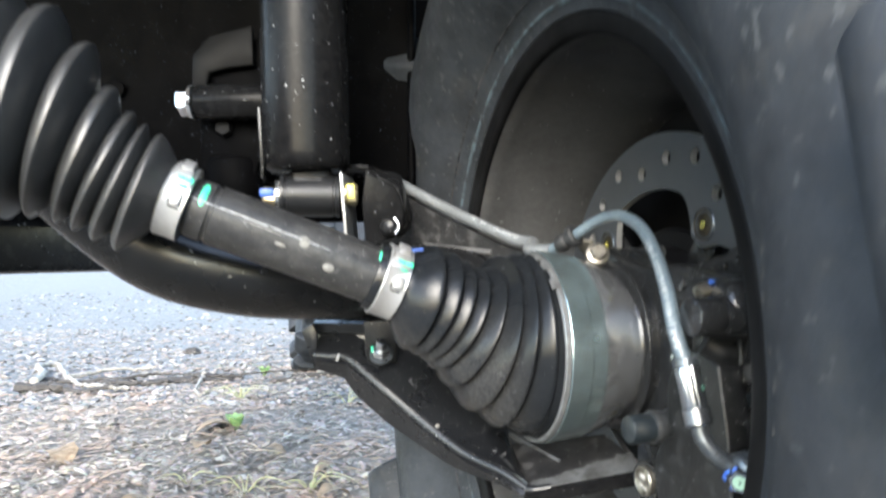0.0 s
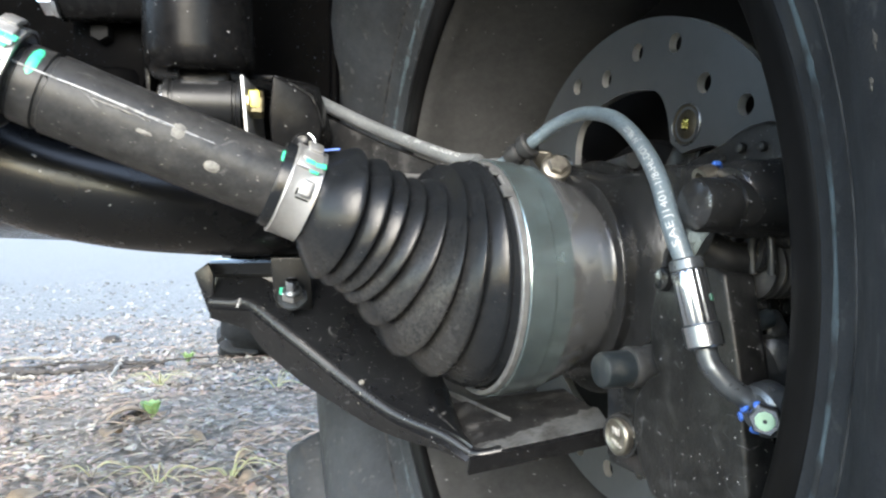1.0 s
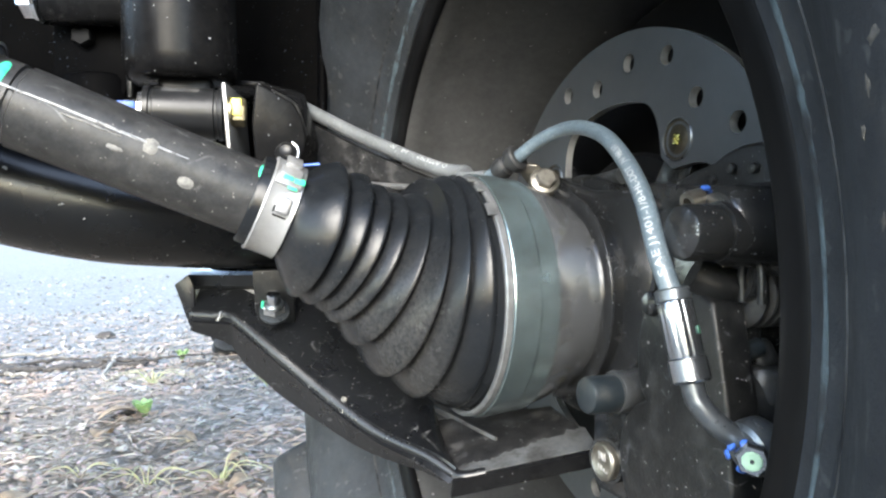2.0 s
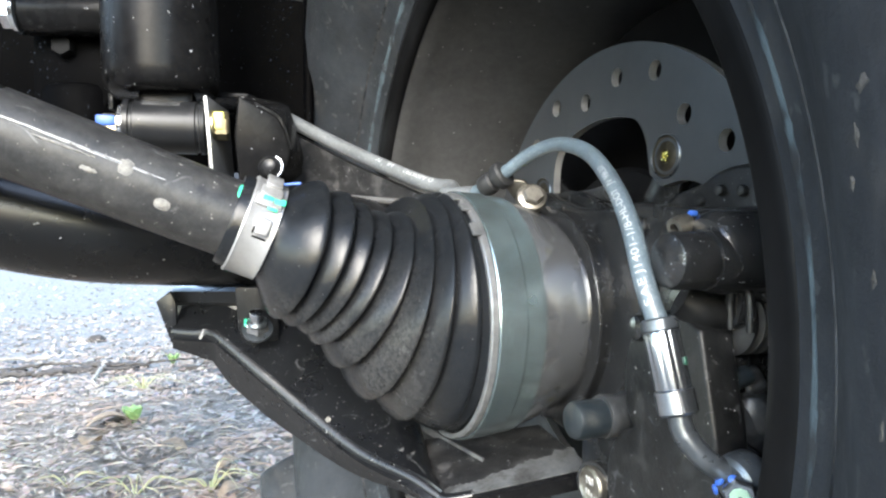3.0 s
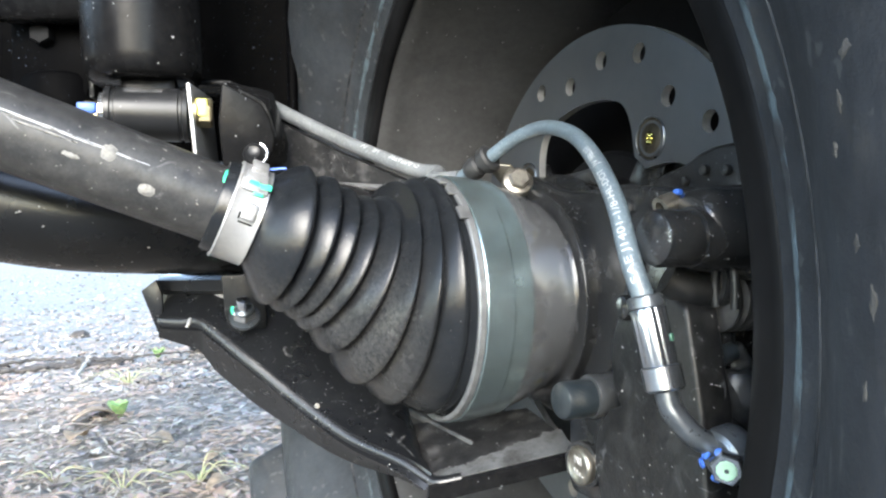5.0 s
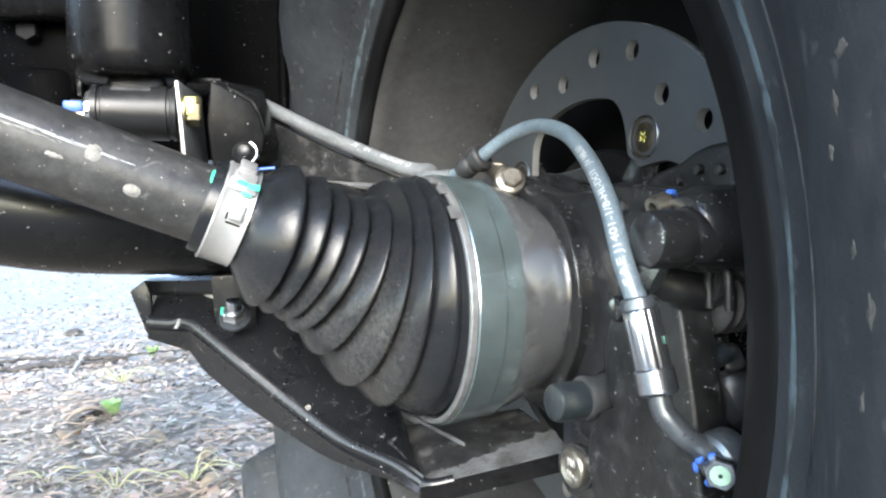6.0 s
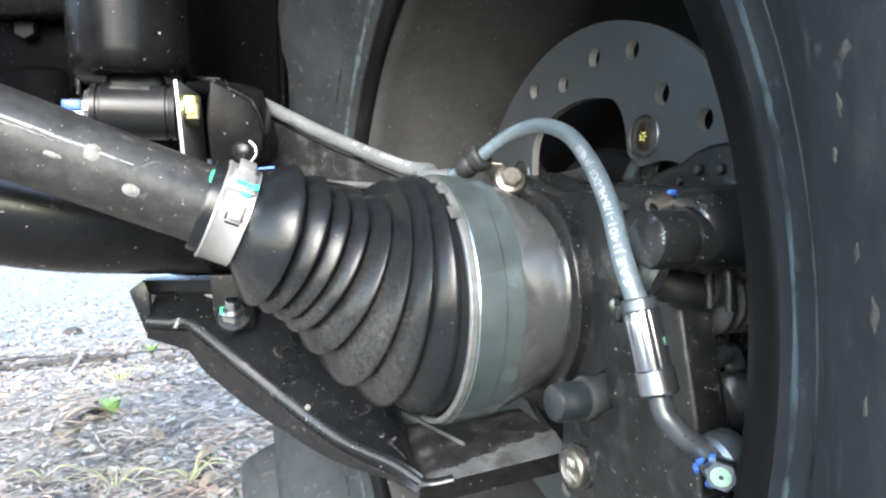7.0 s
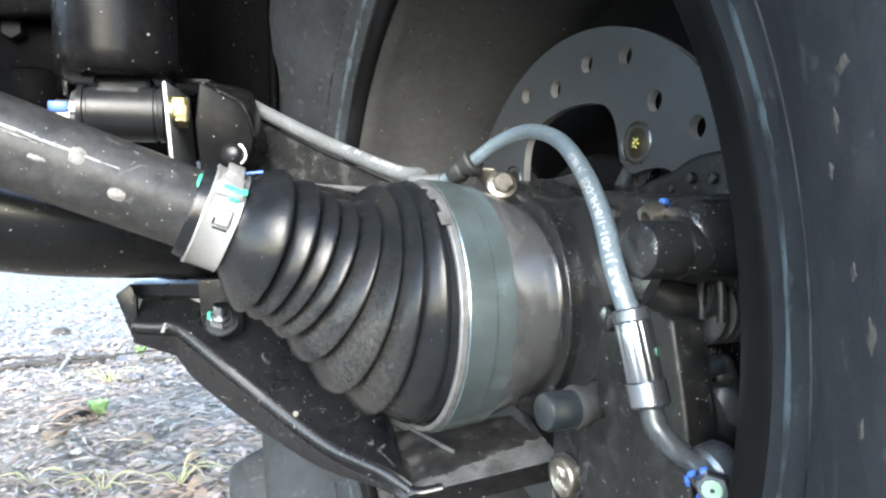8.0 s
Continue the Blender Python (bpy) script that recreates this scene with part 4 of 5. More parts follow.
fer_bm = lathe(FT, fd, ((0.0036, 0.0030), (0.0038, 0.0052), (0.0046, 0.0056), (fl * 0.35, 0.0056), (fl * 0.70, 0.0056), (fl * 0.735, 0.0054), (fl * 0.74, 0.0030)), 80)
for v in fer_bm.verts:
    d = v.co - FT
    out = d - fd * d.dot(fd)
    if out.length > 0.004:
        _, fu, fw = frame_of(fd)
        ang = math.atan2(out.dot(fw), out.dot(fu))
        v.co -= out.normalized() * 0.00030 * max(0.0, math.cos(10 * ang)) ** 2
fer = part("crimp_ferrule", fer_bm, M_STEEL, hose, "bright crimped ferrule", angle=40)
_, fu, fw = frame_of(fd)
mark_way = (Vector((0.75, -0.62, 0.1)) - fd * Vector((0.75, -0.62, 0.1)).dot(fd)).normalized()
part("paint_mark", block(FT + fd * fl * 0.47 + mark_way * 0.0055, fd, (0.0024, 0.0022, 0.0005), 0.0002, mark_way), M_DKGREEN, fer, "dark green paint mark")
part("ferrule_top", lathe(FT, fd, ((0, 0.0030), (0, 0.0048), (0.0006, 0.0055), (0.0036, 0.0057), (0.0042, 0.0052), (0.0042, 0.0030)), 36, closed=True), M_DULLSTEEL, fer)
part("ferrule_collar", lathe(FT, fd, ((fl * 0.725, 0.0030), (fl * 0.73, 0.0055), (fl * 0.75, 0.0062), (fl * 0.97, 0.0062), (fl, 0.0054), (fl, 0.0)), 36), M_STEEL, fer)
part("elbow_pipe", tube((FB - fd * 0.004, FB + fd * 0.004, W(0.0185, -0.1375, -0.0365), W(0.0222, -0.1400, -0.0415), W(0.0275, -0.1420, -0.0450), W(0.034, -0.143, -0.0470)), 0.0036, 20), M_DULLSTEEL, hose, "dull steel elbow pipe")
BX = W(0.0285, -0.1440, -0.0490)
BD = (N + 0.25 * V).normalized()
ban = part("banjo_fitting", lathe(BX, BD, ((0, 0), (0, 0.0070), (0.0012, 0.0084), (0.004, 0.0088), (0.008, 0.0085), (0.009, 0.0078), (0.009, 0)), 36), M_DULLSTEEL, hose, "plated banjo fitting with blue paint")
bo = (-(N + 0.9 * H + 0.1 * V)).normalized()
part("banjo_bolt", hexagon(BX + H * -0.004, bo, 0.0088, 0.0058, turn=0.3), M_STEEL, ban, "bright hexagon bolt")
part("paint_mark", lathe(BX + H * -0.004 + bo * 0.0058, bo, ((0, 0), (0.0002, 0.0030), (0.0005, 0.0027), (0.0006, 0)), 10), M_PALE, ban, "pale green paint dab")
part("paint_mark", lathe(BX + H * -0.004 + bo * 0.0064, bo, ((0, 0), (0, 0.0007), (0.0002, 0.0005), (0.0002, 0)), 10), M_PIN, ban)
for ds, dh, dv, sz in ((-0.0050, -0.0060, 0.0050, 0.0030), (-0.0058, 0.0020, 0.0030, 0.0040), (-0.0052, -0.0050, -0.0055, 0.0040), (-0.0035, 0.0050, 0.0075, 0.0026), (-0.0060, 0.0040, -0.0020, 0.0034)):
    q = Vector((ds, dh, dv))
    face = (W(ds, dh, dv) - C).normalized()
    part("paint_mark", lathe(BX + (W(ds, dh, dv) - C), face, ((-0.0034, 0), (-0.0032, sz * 0.40), (-0.0024, sz * 0.48), (-0.0020, sz * 0.3), (-0.0019, 0)), 12), M_BLUE, ban, "blue paint dab")
# grommet and gold clip on the knuckle
clip = thing("hose_clip", W(0.036, 0.018, 0.045), "zinc hose clip with black rubber grommet", "hose clip")
gd = (HP[2] - HP[0]).normalized()
part("grommet", lathe(HP[1] - gd * 0.004, gd, ((-0.010, 0.0033), (-0.010, 0.0052), (-0.006, 0.0060), (-0.003, 0.0055), (-0.002, 0.0042), (0.000, 0.0042), (0.001, 0.0070), (0.005, 0.0072), (0.006, 0.0060), (0.006, 0.0033)), 32, closed=True), M_RUBBER, clip, "black rubber grommet")
part("clip_strap", slab((W(0.028, 0.018, 0.057), W(0.040, 0.012, 0.0555), W(0.050, 0.014, 0.046), W(0.040, 0.022, 0.046)), 0.002, 0.0006), M_OLDZINC, clip)
clb = part("clip_bolt", lathe(W(0.043, 0.010, 0.0475), -H - 0.3 * N + 0.5 * V, ((-0.004, 0), (-0.004, 0.0078), (0.0, 0.0080), (0.001, 0.0074), (0.0016, 0.0055), (0.0016, 0)), 32), M_OLDZINC, clip, "pale zinc flange bolt")
part("bolt_head", hexagon(W(0.043, 0.010, 0.0475) - H * 0.001, -H - 0.3 * N + 0.5 * V, 0.0095, 0.0042, turn=0.2), M_OLDZINC, clb)
# the rigid-looking far hose
far_hose = thing("far_brake_hose", Vector((-0.014, 0.54, 0.443)), "pale grey brake hose beyond the boot", "brake hose")
FH = [Vector((-0.0355, 0.600, 0.4642)), Vector((-0.0176, 0.590, 0.4532)), Vector((0.0218, 0.565, 0.4304)), Vector((0.0622, 0.530, 0.4089)), Vector((0.0771, 0.515, 0.4046)), W(0.010, 0.045, 0.050), W(0.020, 0.032, 0.050)]
part("hose_tube", tube(FH, 0.0044, 18, 10), M_LINE, far_hose, "pale grey printed hose")

# ---- lower control arm ----
arm = thing("lower_control_arm", Vector((0.0, 0.52, 0.28)), "black painted steel lower suspension arm, scuffed edge", "suspension arm")
R0, R1 = Vector((-0.0816, 0.540, 0.3230)), Vector((-0.0558, 0.532, 0.3215))
R2, R3, R4, R5 = Vector((-0.0045, 0.505, 0.2848)), Vector((0.0255, 0.485, 0.2665)), Vector((0.0520, 0.466, 0.2580)), Vector((0.0642, 0.4560, 0.2520))
UP = Vector((0.10, 0.55, 0.60))


def sheet(rows, thick, bv=0.0):
    """A bent plate through rows of points, thickened behind."""
    bm = bmesh.new()
    grid = [[bm.verts.new(q) for q in row] for row in rows]
    for a, b in zip(grid, grid[1:]):
        for i in range(len(a) - 1):
            bm.faces.new((a[i], a[i + 1], b[i + 1], b[i]))
    bmesh.ops.recalc_face_normals(bm, faces=bm.faces)
    bmesh.ops.solidify(bm, geom=bm.faces[:], thickness=thick)
    return bm


ridge = spline((R0, R1), 4)[:-1] + spline((R1, R1.lerp(R2, 0.5), R2, R3, R4, R5), 8)
LOW = Vector((-0.004, 0.012, -0.0185))


def along(i, keys):
    """A value that runs through keys evenly along the ridge."""
    f = i / (len(ridge) - 1) * (len(keys) - 1)
    k = min(int(f), len(keys) - 2)
    return keys[k] + (keys[k + 1] - keys[k]) * (f - k)


def rise_way(i):
    """The web stands up at the chassis end and lies down into the tray at the wheel end."""
    f = max(0.0, i / (len(ridge) - 1) - 0.35) / 0.65
    return UP.lerp(Vector((-0.22, 0.86, 0.20)), f ** 1.2)


DROP = [LOW * along(i, (0.40, 1.00, 1.00, 0.78, 0.50, 0.28, 0.15)) for i in range(len(ridge))]
RISE = [rise_way(i) * along(i, (0.065, 0.075, 0.075, 0.075, 0.072, 0.066, 0.060)) for i in range(len(ridge))]
part("web_plate", sheet([[q + r * 0.03 for q, r in zip(ridge, RISE)], [q + r * 0.35 for q, r in zip(ridge, RISE)], [q + r + Vector((0.006, 0, 0)) for q, r in zip(ridge, RISE)]], 0.004), M_ARM, arm, "black plate with weld marks")
rd = bmesh.new()
tube([R0, R0.lerp(R1, 0.5), R1, R1.lerp(R2, 0.5), R2, R3, R4, R5, Vector((0.0700, 0.4525, 0.2512)), Vector((0.0800, 0.4520, 0.2528))], lambda t: 0.0060 - 0.0032 * min(1.0, max(0.0, (t - 0.42) / 0.38)), 20, 8, rd)
bmesh.ops.translate(rd, verts=rd.verts, vec=Vector((0.0, 0.0035, 0.0005)))
part("rolled_edge", rd, M_ARM, arm, "shiny rounded ridge")
part("lower_flange", sheet([[q + Vector((0, -0.001, -0.001)) for q in ridge], [q + d * 0.5 for q, d in zip(ridge, DROP)], [q + d for q, d in zip(ridge, DROP)]], 0.003), M_ARM, arm)
# The lines at 0.97 paint the highlight of the flange's bottom edge.
for f, a0, a1, r_ in ((0.34, 5, 24, 0.0004), (0.97, 2, 20, 0.0005), (0.97, 24, 37, 0.0006), (0.70, 9, 13, 0.0005)):
    part("scratch_line", tube([q + d * f + Vector((0, -0.0016, 0.0003 * math.sin(7.0 * k))) for k, (q, d) in enumerate(zip(ridge, DROP)) if a0 <= k <= a1], r_, 6, 2), M_STREAK, arm, "pale scratch and painted edge highlight along the flange")
for q, r_ in ((Vector((0.0094, 0.4965, 0.2812)), 0.0016), (Vector((0.0140, 0.4930, 0.2740)), 0.0010)):
    part("mud_fleck", disc_cap(q, (-0.1, -0.9, 0.5), r_, 0.0012, 0.0005, 14), M_MUD, arm, "dried mud fleck")
part("end_plate", slab((Vector((-0.0918, 0.5415, 0.3420)), Vector((-0.0840, 0.5440, 0.3175)), Vector((-0.0805, 0.5440, 0.3165)), Vector((-0.0800, 0.5400, 0.3400)), Vector((-0.0832, 0.5405, 0.3482))), 0.003, 0.0008), M_ARM, arm)
part("end_web", slab((Vector((-0.0900, 0.5520, 0.3440)), Vector((-0.0420, 0.5400, 0.3460)), Vector((-0.0420, 0.5380, 0.3180)), Vector((-0.0800, 0.5470, 0.3170))), 0.003, 0.0008), M_ARM, arm)
EL = [Vector((-0.0845, 0.5440, 0)).lerp(Vector((-0.0440, 0.5330, 0)), i / 8) for i in range(9)]
part("upper_flange", sheet([[q + Vector((0, 0.022, 0.3500)) for q in EL], [q + Vector((0, 0.006, 0.3490)) for q in EL], [q + Vector((0, 0.0, 0.3470)) for q in EL], [q + Vector((0.001, 0.0015, 0.3405)) for q in EL], [q + Vector((0.001, 0.005, 0.3385)) for q in EL]], 0.003), M_ARM, arm, "folded upper lip")
part("weld_spatter", tube((Vector((-0.0625, 0.5280, 0.3262)), Vector((-0.0630, 0.5262, 0.3235)), Vector((-0.0640, 0.5262, 0.3215))), 0.0009, 8, 4), M_STREAK, arm, "pale weld drip")
F0, F1 = Vector((0.0640, 0.4545, 0.2508)), Vector((0.1350, 0.4550, 0.2636))
K0, K1 = Vector((0.0560, 0.4720, 0.2545)), Vector((0.1340, 0.4690, 0.2676))
G0, G1 = Vector((0.0280, 0.5120, 0.2620)), Vector((0.1220, 0.5000, 0.2745))
tray = []
for row in ((F0, F1), (K0, K1), (G0, G1)):
    tray.append([row[0].lerp(row[1], i / 12) for i in range(13)])
part("tray_plate", sheet(tray, 0.003), M_DUSTY, arm, "dark dusty tray plate")
scuff = [[], [], []]
for i in range(97):
    f = i / 96
    lo, hi = F0.lerp(F1, f), Vector((0.0600, 0.4700, 0.2546)).lerp(K1, f)
    reach = 0.42 + 0.85 * f + 0.30 * noise.noise(Vector((f * 5.0, 3.0, 0))) + 0.16 * noise.noise(Vector((f * 21.0, 1.0, 0))) + 0.10 * noise.noise(Vector((f * 60.0, 5.0, 0)))
    reach = min(2.1, max(0.3, reach))
    for r, k in zip(scuff, (0.0, 0.5, 1.0)):
        r.append(lo.lerp(hi, reach * k) + Vector((0, -0.0004, 0.0009)))
part("tray_edge", sheet(scuff, 0.0004), M_SCUFF, arm, "scuffed grey front edge")
part("tray_front", sheet([[F0.lerp(F1, i / 8) + Vector((0, -0.0006, 0.0006)) for i in range(9)], [F0.lerp(F1, i / 8) + Vector((-0.001, 0.002, -0.0075)) for i in range(9)]], 0.003), M_BLACK, arm)
part("tray_rib", block(Vector((0.0690, 0.5070, 0.2672)), Vector((0.0411, -0.0591, -0.0101)), (0.070, 0.0016, 0.0036), 0.0006, (0, 0, 1)), M_SCUFF, arm)
part("shelf_strip", block(Vector((0.036, 0.528, 0.2690)), (1, -0.15, 0.05), (0.046, 0.008, 0.004), 0.001), M_SCUFF, arm)
# bolt with nut on the plate
pn = UP.cross(R2 - R1).normalized()
if pn.y > 0:
    pn = -pn
bp = Vector((-0.0310, 0.5200, 0.3250))
part("far_web", sheet([[Vector((-0.036, 0.608, 0.458)), Vector((0.0218, 0.574, 0.4245)), Vector((0.0622, 0.541, 0.4035)), Vector((0.085, 0.530, 0.3985))], [Vector((-0.036, 0.612, 0.400)), Vector((0.0218, 0.579, 0.385)), Vector((0.0622, 0.546, 0.372)), Vector((0.085, 0.535, 0.365))]], 0.004), M_DUSTY, arm, "dusty black web beside the hose")
part("web_rim", tube((Vector((-0.0015, 0.582, 0.4055)), Vector((0.0213, 0.566, 0.4025)), Vector((0.0495, 0.547, 0.3990))), 0.0020, 8), M_WORN_SHEEN, arm)
part("bolt_pad", slab([Vector((x, 0.5265 - 0.28 * (z - 0.325), z)) for x, z in ((-0.0435, 0.3500), (-0.0430, 0.3270), (-0.0415, 0.3205), (-0.0375, 0.3172), (-0.0300, 0.3168), (-0.0235, 0.3172), (-0.0205, 0.3205), (-0.0205, 0.3500))], -0.004, 0.0012), M_PLATE, arm, "rounded black strap under the nut")
part("washer", lathe(bp, pn, ((0.002, 0), (0.002, 0.0082), (0.004, 0.0084), (0.0045, 0)), 32), M_DULLSTEEL, arm, "zinc washer")
part("nut", hexagon(bp + pn * 0.004, pn + Vector((0, 0, 0.5)), 0.0115, 0.0055, turn=0.1), M_CUP, arm, "steel lock nut")
part("nut_collar", lathe(bp + pn * 0.0085, pn + Vector((0, 0, 0.5)), ((0, 0), (0, 0.0055), (0.0012, 0.0056), (0.0024, 0.0046), (0.0024, 0)), 28), M_DULLSTEEL, arm)
part("stud", disc_cap(bp + pn * 0.0095, pn + Vector((0, 0, 0.6)), 0.0038, 0.0075, 0.0008, 20), M_CHROME, arm, "bright stud end")
part("paint_mark", block(bp + pn * 0.0055 + Vector((-0.0055, -0.001, 0.0025)), pn, (0.002, 0.003, 0.005), 0.0008), M_GREEN, arm, "green paint mark")

# ---- big bent tube of the arm behind the shaft ----
BT = [Vector((-0.300, 0.470, 0.520)), Vector((-0.245, 0.468, 0.465)), Vector((-0.205, 0.470, 0.428)), Vector((-0.165, 0.477, 0.399)), Vector((-0.120, 0.492, 0.3855)), Vector((-0.075, 0.515, 0.3805)), Vector((-0.030, 0.540, 0.3790)), Vector((0.030, 0.565, 0.374)), Vector((0.085, 0.560, 0.362))]
part("bent_tube", tube(BT, lambda t: 0.0285 - 0.004 * max(0, t - 0.7), 40, 12), M_TUBE, arm, "thick glossy black bent tube")

# ---- shock absorber ----
shock = thing("shock_absorber", Vector((-0.088, 0.545, 0.44)), "glossy black shock absorber body with lower eye", "shock absorber")
SA = Vector((-0.02, 0.015, 1.0)).normalized()
SB = Vector((-0.0885, 0.5450, 0.4600))
part("body", lathe(SB, SA, ((0, 0), (0, 0.026), (0.002, 0.0295), (0.006, 0.0318), (0.012, 0.0325), (0.35, 0.0325), (0.35, 0)), 72), M_BLACK, shock, "stone-flecked glossy black cylinder")
EA = Vector((0.985, 0.16, 0.0)).normalized()
EO = Vector((-0.0845, 0.5370, 0.4415))
part("lower_eye", lathe(EO, EA, ((-0.0215, 0), (-0.0215, 0.0150), (-0.0185, 0.0152), (-0.0180, 0.0140), (-0.0165, 0.0140), (-0.0160, 0.0150), (0.0165, 0.0150), (0.0170, 0.0140), (0.0185, 0.0140), (0.0190, 0.0152), (0.0215, 0.0150), (0.0215, 0)), 48), M_EYE, shock, "black bushing eye with sky sheen painted on its upper front")
part("eye_neck", block(EO + Vector((0, 0.004, 0.014)), EA, (0.030, 0.020, 0.020), 0.004), M_BLACK, shock)
# A paler patch paints the sky's sheen on the eye's upper front.
part("worn_patch", sheet([[EO + EA * s + Vector((0, -math.sin(a) * 0.01515, math.cos(a) * 0.01515)) for s in (-0.010, -0.004, 0.004, 0.010)] for a in (0.35, 0.6, 0.8)], 0.0003), M_WORN_SHEEN, shock)
part("left_washer", lathe(EO, EA, ((-0.0255, 0), (-0.0255, 0.0085), (-0.0245, 0.0115), (-0.0215, 0.0115), (-0.0215, 0)), 36), M_CUP, shock)
part("bolt_tip", hexagon(EO - EA * 0.0255, -EA, 0.012, 0.009), M_GOLD, shock)
part("paint_mark", block(EO - EA * 0.030 + Vector((0, -0.006, 0.002)), EA, (0.010, 0.003, 0.006), 0.001), M_BLUE, shock, "blue paint mark")

bracket = thing("shock_bracket", Vector((-0.055, 0.545, 0.44)), "black welded shock bracket with bright plate edge", "bracket")
pl = EO + EA * 0.0235
part("side_plate", slab((pl + Vector((0, -0.0140, 0.016)), pl + Vector((0.0035, -0.0145, -0.030)), pl + Vector((0.004, 0.040, -0.035)), pl + Vector((0, 0.04, 0.018))), 0.0022, 0.0006), M_ZINC, bracket, "bright cut plate edge")
flange_bolt("yellow_bolt", pl + EA * 0.0025 + Vector((0, -0.004, 0.001)), EA, 0.0145, M_GOLD, bracket, "yellow zinc bolt head", 1.25)
part("paint_mark", block(pl + EA * 0.0075 + Vector((0.0, -0.0105, 0.003)), EA, (0.006, 0.003, 0.010), 0.001), M_YELLOW, bracket, "yellow paint mark")
G_FACE = ((-0.0434, 0.4591), (-0.0348, 0.4549), (-0.0224, 0.4484), (-0.0186, 0.4413), (-0.0158, 0.4299), (-0.0171, 0.4203), (-0.0237, 0.4107), (-0.0442, 0.4040), (-0.0463, 0.4367))
part("gusset", slab([Vector((x, 0.540 + 0.20 * (x + 0.03) - 0.12 * (z - 0.436), z)) for x, z in G_FACE], -0.004, 0.0015, 3), M_BLACK, bracket, "folded black gusset plate")
G_TOP = [Vector((x, 0.540 + 0.20 * (x + 0.03) - 0.12 * (z - 0.436), z)) for x, z in (G_FACE[0], G_FACE[1], G_FACE[2], G_FACE[3], G_FACE[4], G_FACE[5], G_FACE[6])]
G_BACK = [Vector((x, 0.576, z)) for x, z in ((-0.0464, 0.4666), (-0.0278, 0.4648), (-0.0205, 0.4615), (-0.0172, 0.4507), (-0.0117, 0.4296), (-0.0128, 0.4191), (-0.0220, 0.4105))]
part("gusset_side", sheet([G_TOP, [a.lerp(b, 0.12) + Vector((0.0012, 0, 0.0008)) for a, b in zip(G_TOP, G_BACK)], G_BACK], 0.003), M_BLACK, bracket, "folded black side flange")
part("gusset_slot", block(Vector((-0.0335, 0.5385, 0.4490)), (0.9, -0.1, -0.45), (0.013, 0.002, 0.0016), 0.0005, (0, -1, 0)), M_FLANGE, bracket)
part("weld_bead", tube([q + Vector((0, -0.0012, 0.0)) for q in G_TOP[1:5]], 0.0011, 8, 6), M_PLATE, bracket)
part("top_plate", slab((Vector((-0.110, 0.578, 0.4700)), Vector((-0.046, 0.5760, 0.4660)), Vector((-0.020, 0.66, 0.464)), Vector((-0.110, 0.66, 0.470))), 0.004, 0.001), M_BLACK, bracket)
RB, RA = Vector((-0.0262, 0.5360, 0.4180)), Vector((0.05, -1, 0.30)).normalized()
part("ring_bolt", lathe(RB, RA, ((-0.002, 0), (-0.002, 0.0066), (0.001, 0.0068), (0.0035, 0.0058), (0.0052, 0.0036), (0.0046, 0.0022), (0.0046, 0)), 36), M_EYE, bracket, "black domed bolt")
part("bolt_ring", tube([RB + RA * 0.0016 + (Vector((1, 0.05, 0)) * math.cos(radians(g)) + Vector((0, 0.28, 0.96)) * math.sin(radians(g))) * 0.0072 for g in range(-50, 76, 14)], 0.0011, 10, 3), M_CHROME, bracket, "bright partial snap ring")

# ---- stabiliser link and its bracket ----
link = thing("stabiliser_link", Vector((-0.18, 0.60, 0.52)), "black stabiliser bar bushing with bright bolt", "stabiliser bar")
LO = Vector((-0.205, 0.600, 0.5275))
part("bar", lathe(LO, (1, 0.05, 0), ((0.012, 0), (0.012, 0.0135), (0.014, 0.0150), (0.075, 0.0150), (0.075, 0)), 40), M_BLACK, link)
part("bolt_head", hexagon(LO + Vector((0.008, 0, 0)), (-1, 0, 0), 0.020, 0.011), M_CHROME, link, "bright hexagon bolt head")
part("washer", lathe(LO, (1, 0.05, 0), ((0.007, 0), (0.007, 0.0145), (0.010, 0.0150), (0.012, 0)), 32), M_CUP, link)
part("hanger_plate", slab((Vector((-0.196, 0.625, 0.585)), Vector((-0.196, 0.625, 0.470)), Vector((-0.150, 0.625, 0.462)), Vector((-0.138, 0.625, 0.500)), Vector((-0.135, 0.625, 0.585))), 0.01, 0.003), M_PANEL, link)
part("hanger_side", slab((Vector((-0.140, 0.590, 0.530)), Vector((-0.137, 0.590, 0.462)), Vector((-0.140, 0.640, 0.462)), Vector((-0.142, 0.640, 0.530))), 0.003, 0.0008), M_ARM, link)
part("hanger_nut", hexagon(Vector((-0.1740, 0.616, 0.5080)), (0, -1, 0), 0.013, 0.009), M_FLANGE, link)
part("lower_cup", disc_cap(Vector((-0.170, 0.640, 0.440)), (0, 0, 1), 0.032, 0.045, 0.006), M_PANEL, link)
part("clevis_plate", slab([Vector((x, 0.606, z)) for x, z in ((-0.2000, 0.5400), (-0.1993, 0.5688), (-0.1849, 0.5852), (-0.1480, 0.5941), (-0.1470, 0.5600), (-0.1683, 0.5580), (-0.1850, 0.5543), (-0.1880, 0.5400))], 0.006, 0.002), M_FLANGE, link, "black clevis plate")

# ---- body and frame above ----
liner = thing("wheel_arch_liner", Vector((-0.03, 0.72, 0.50)), "black plastic wheel arch liner with water specks", "body panel")
# The panel's near-black tone holds the shade of the body above.
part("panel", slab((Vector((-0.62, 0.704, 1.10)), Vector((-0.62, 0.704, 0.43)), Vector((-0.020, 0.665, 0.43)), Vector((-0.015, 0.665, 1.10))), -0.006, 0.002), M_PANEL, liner)
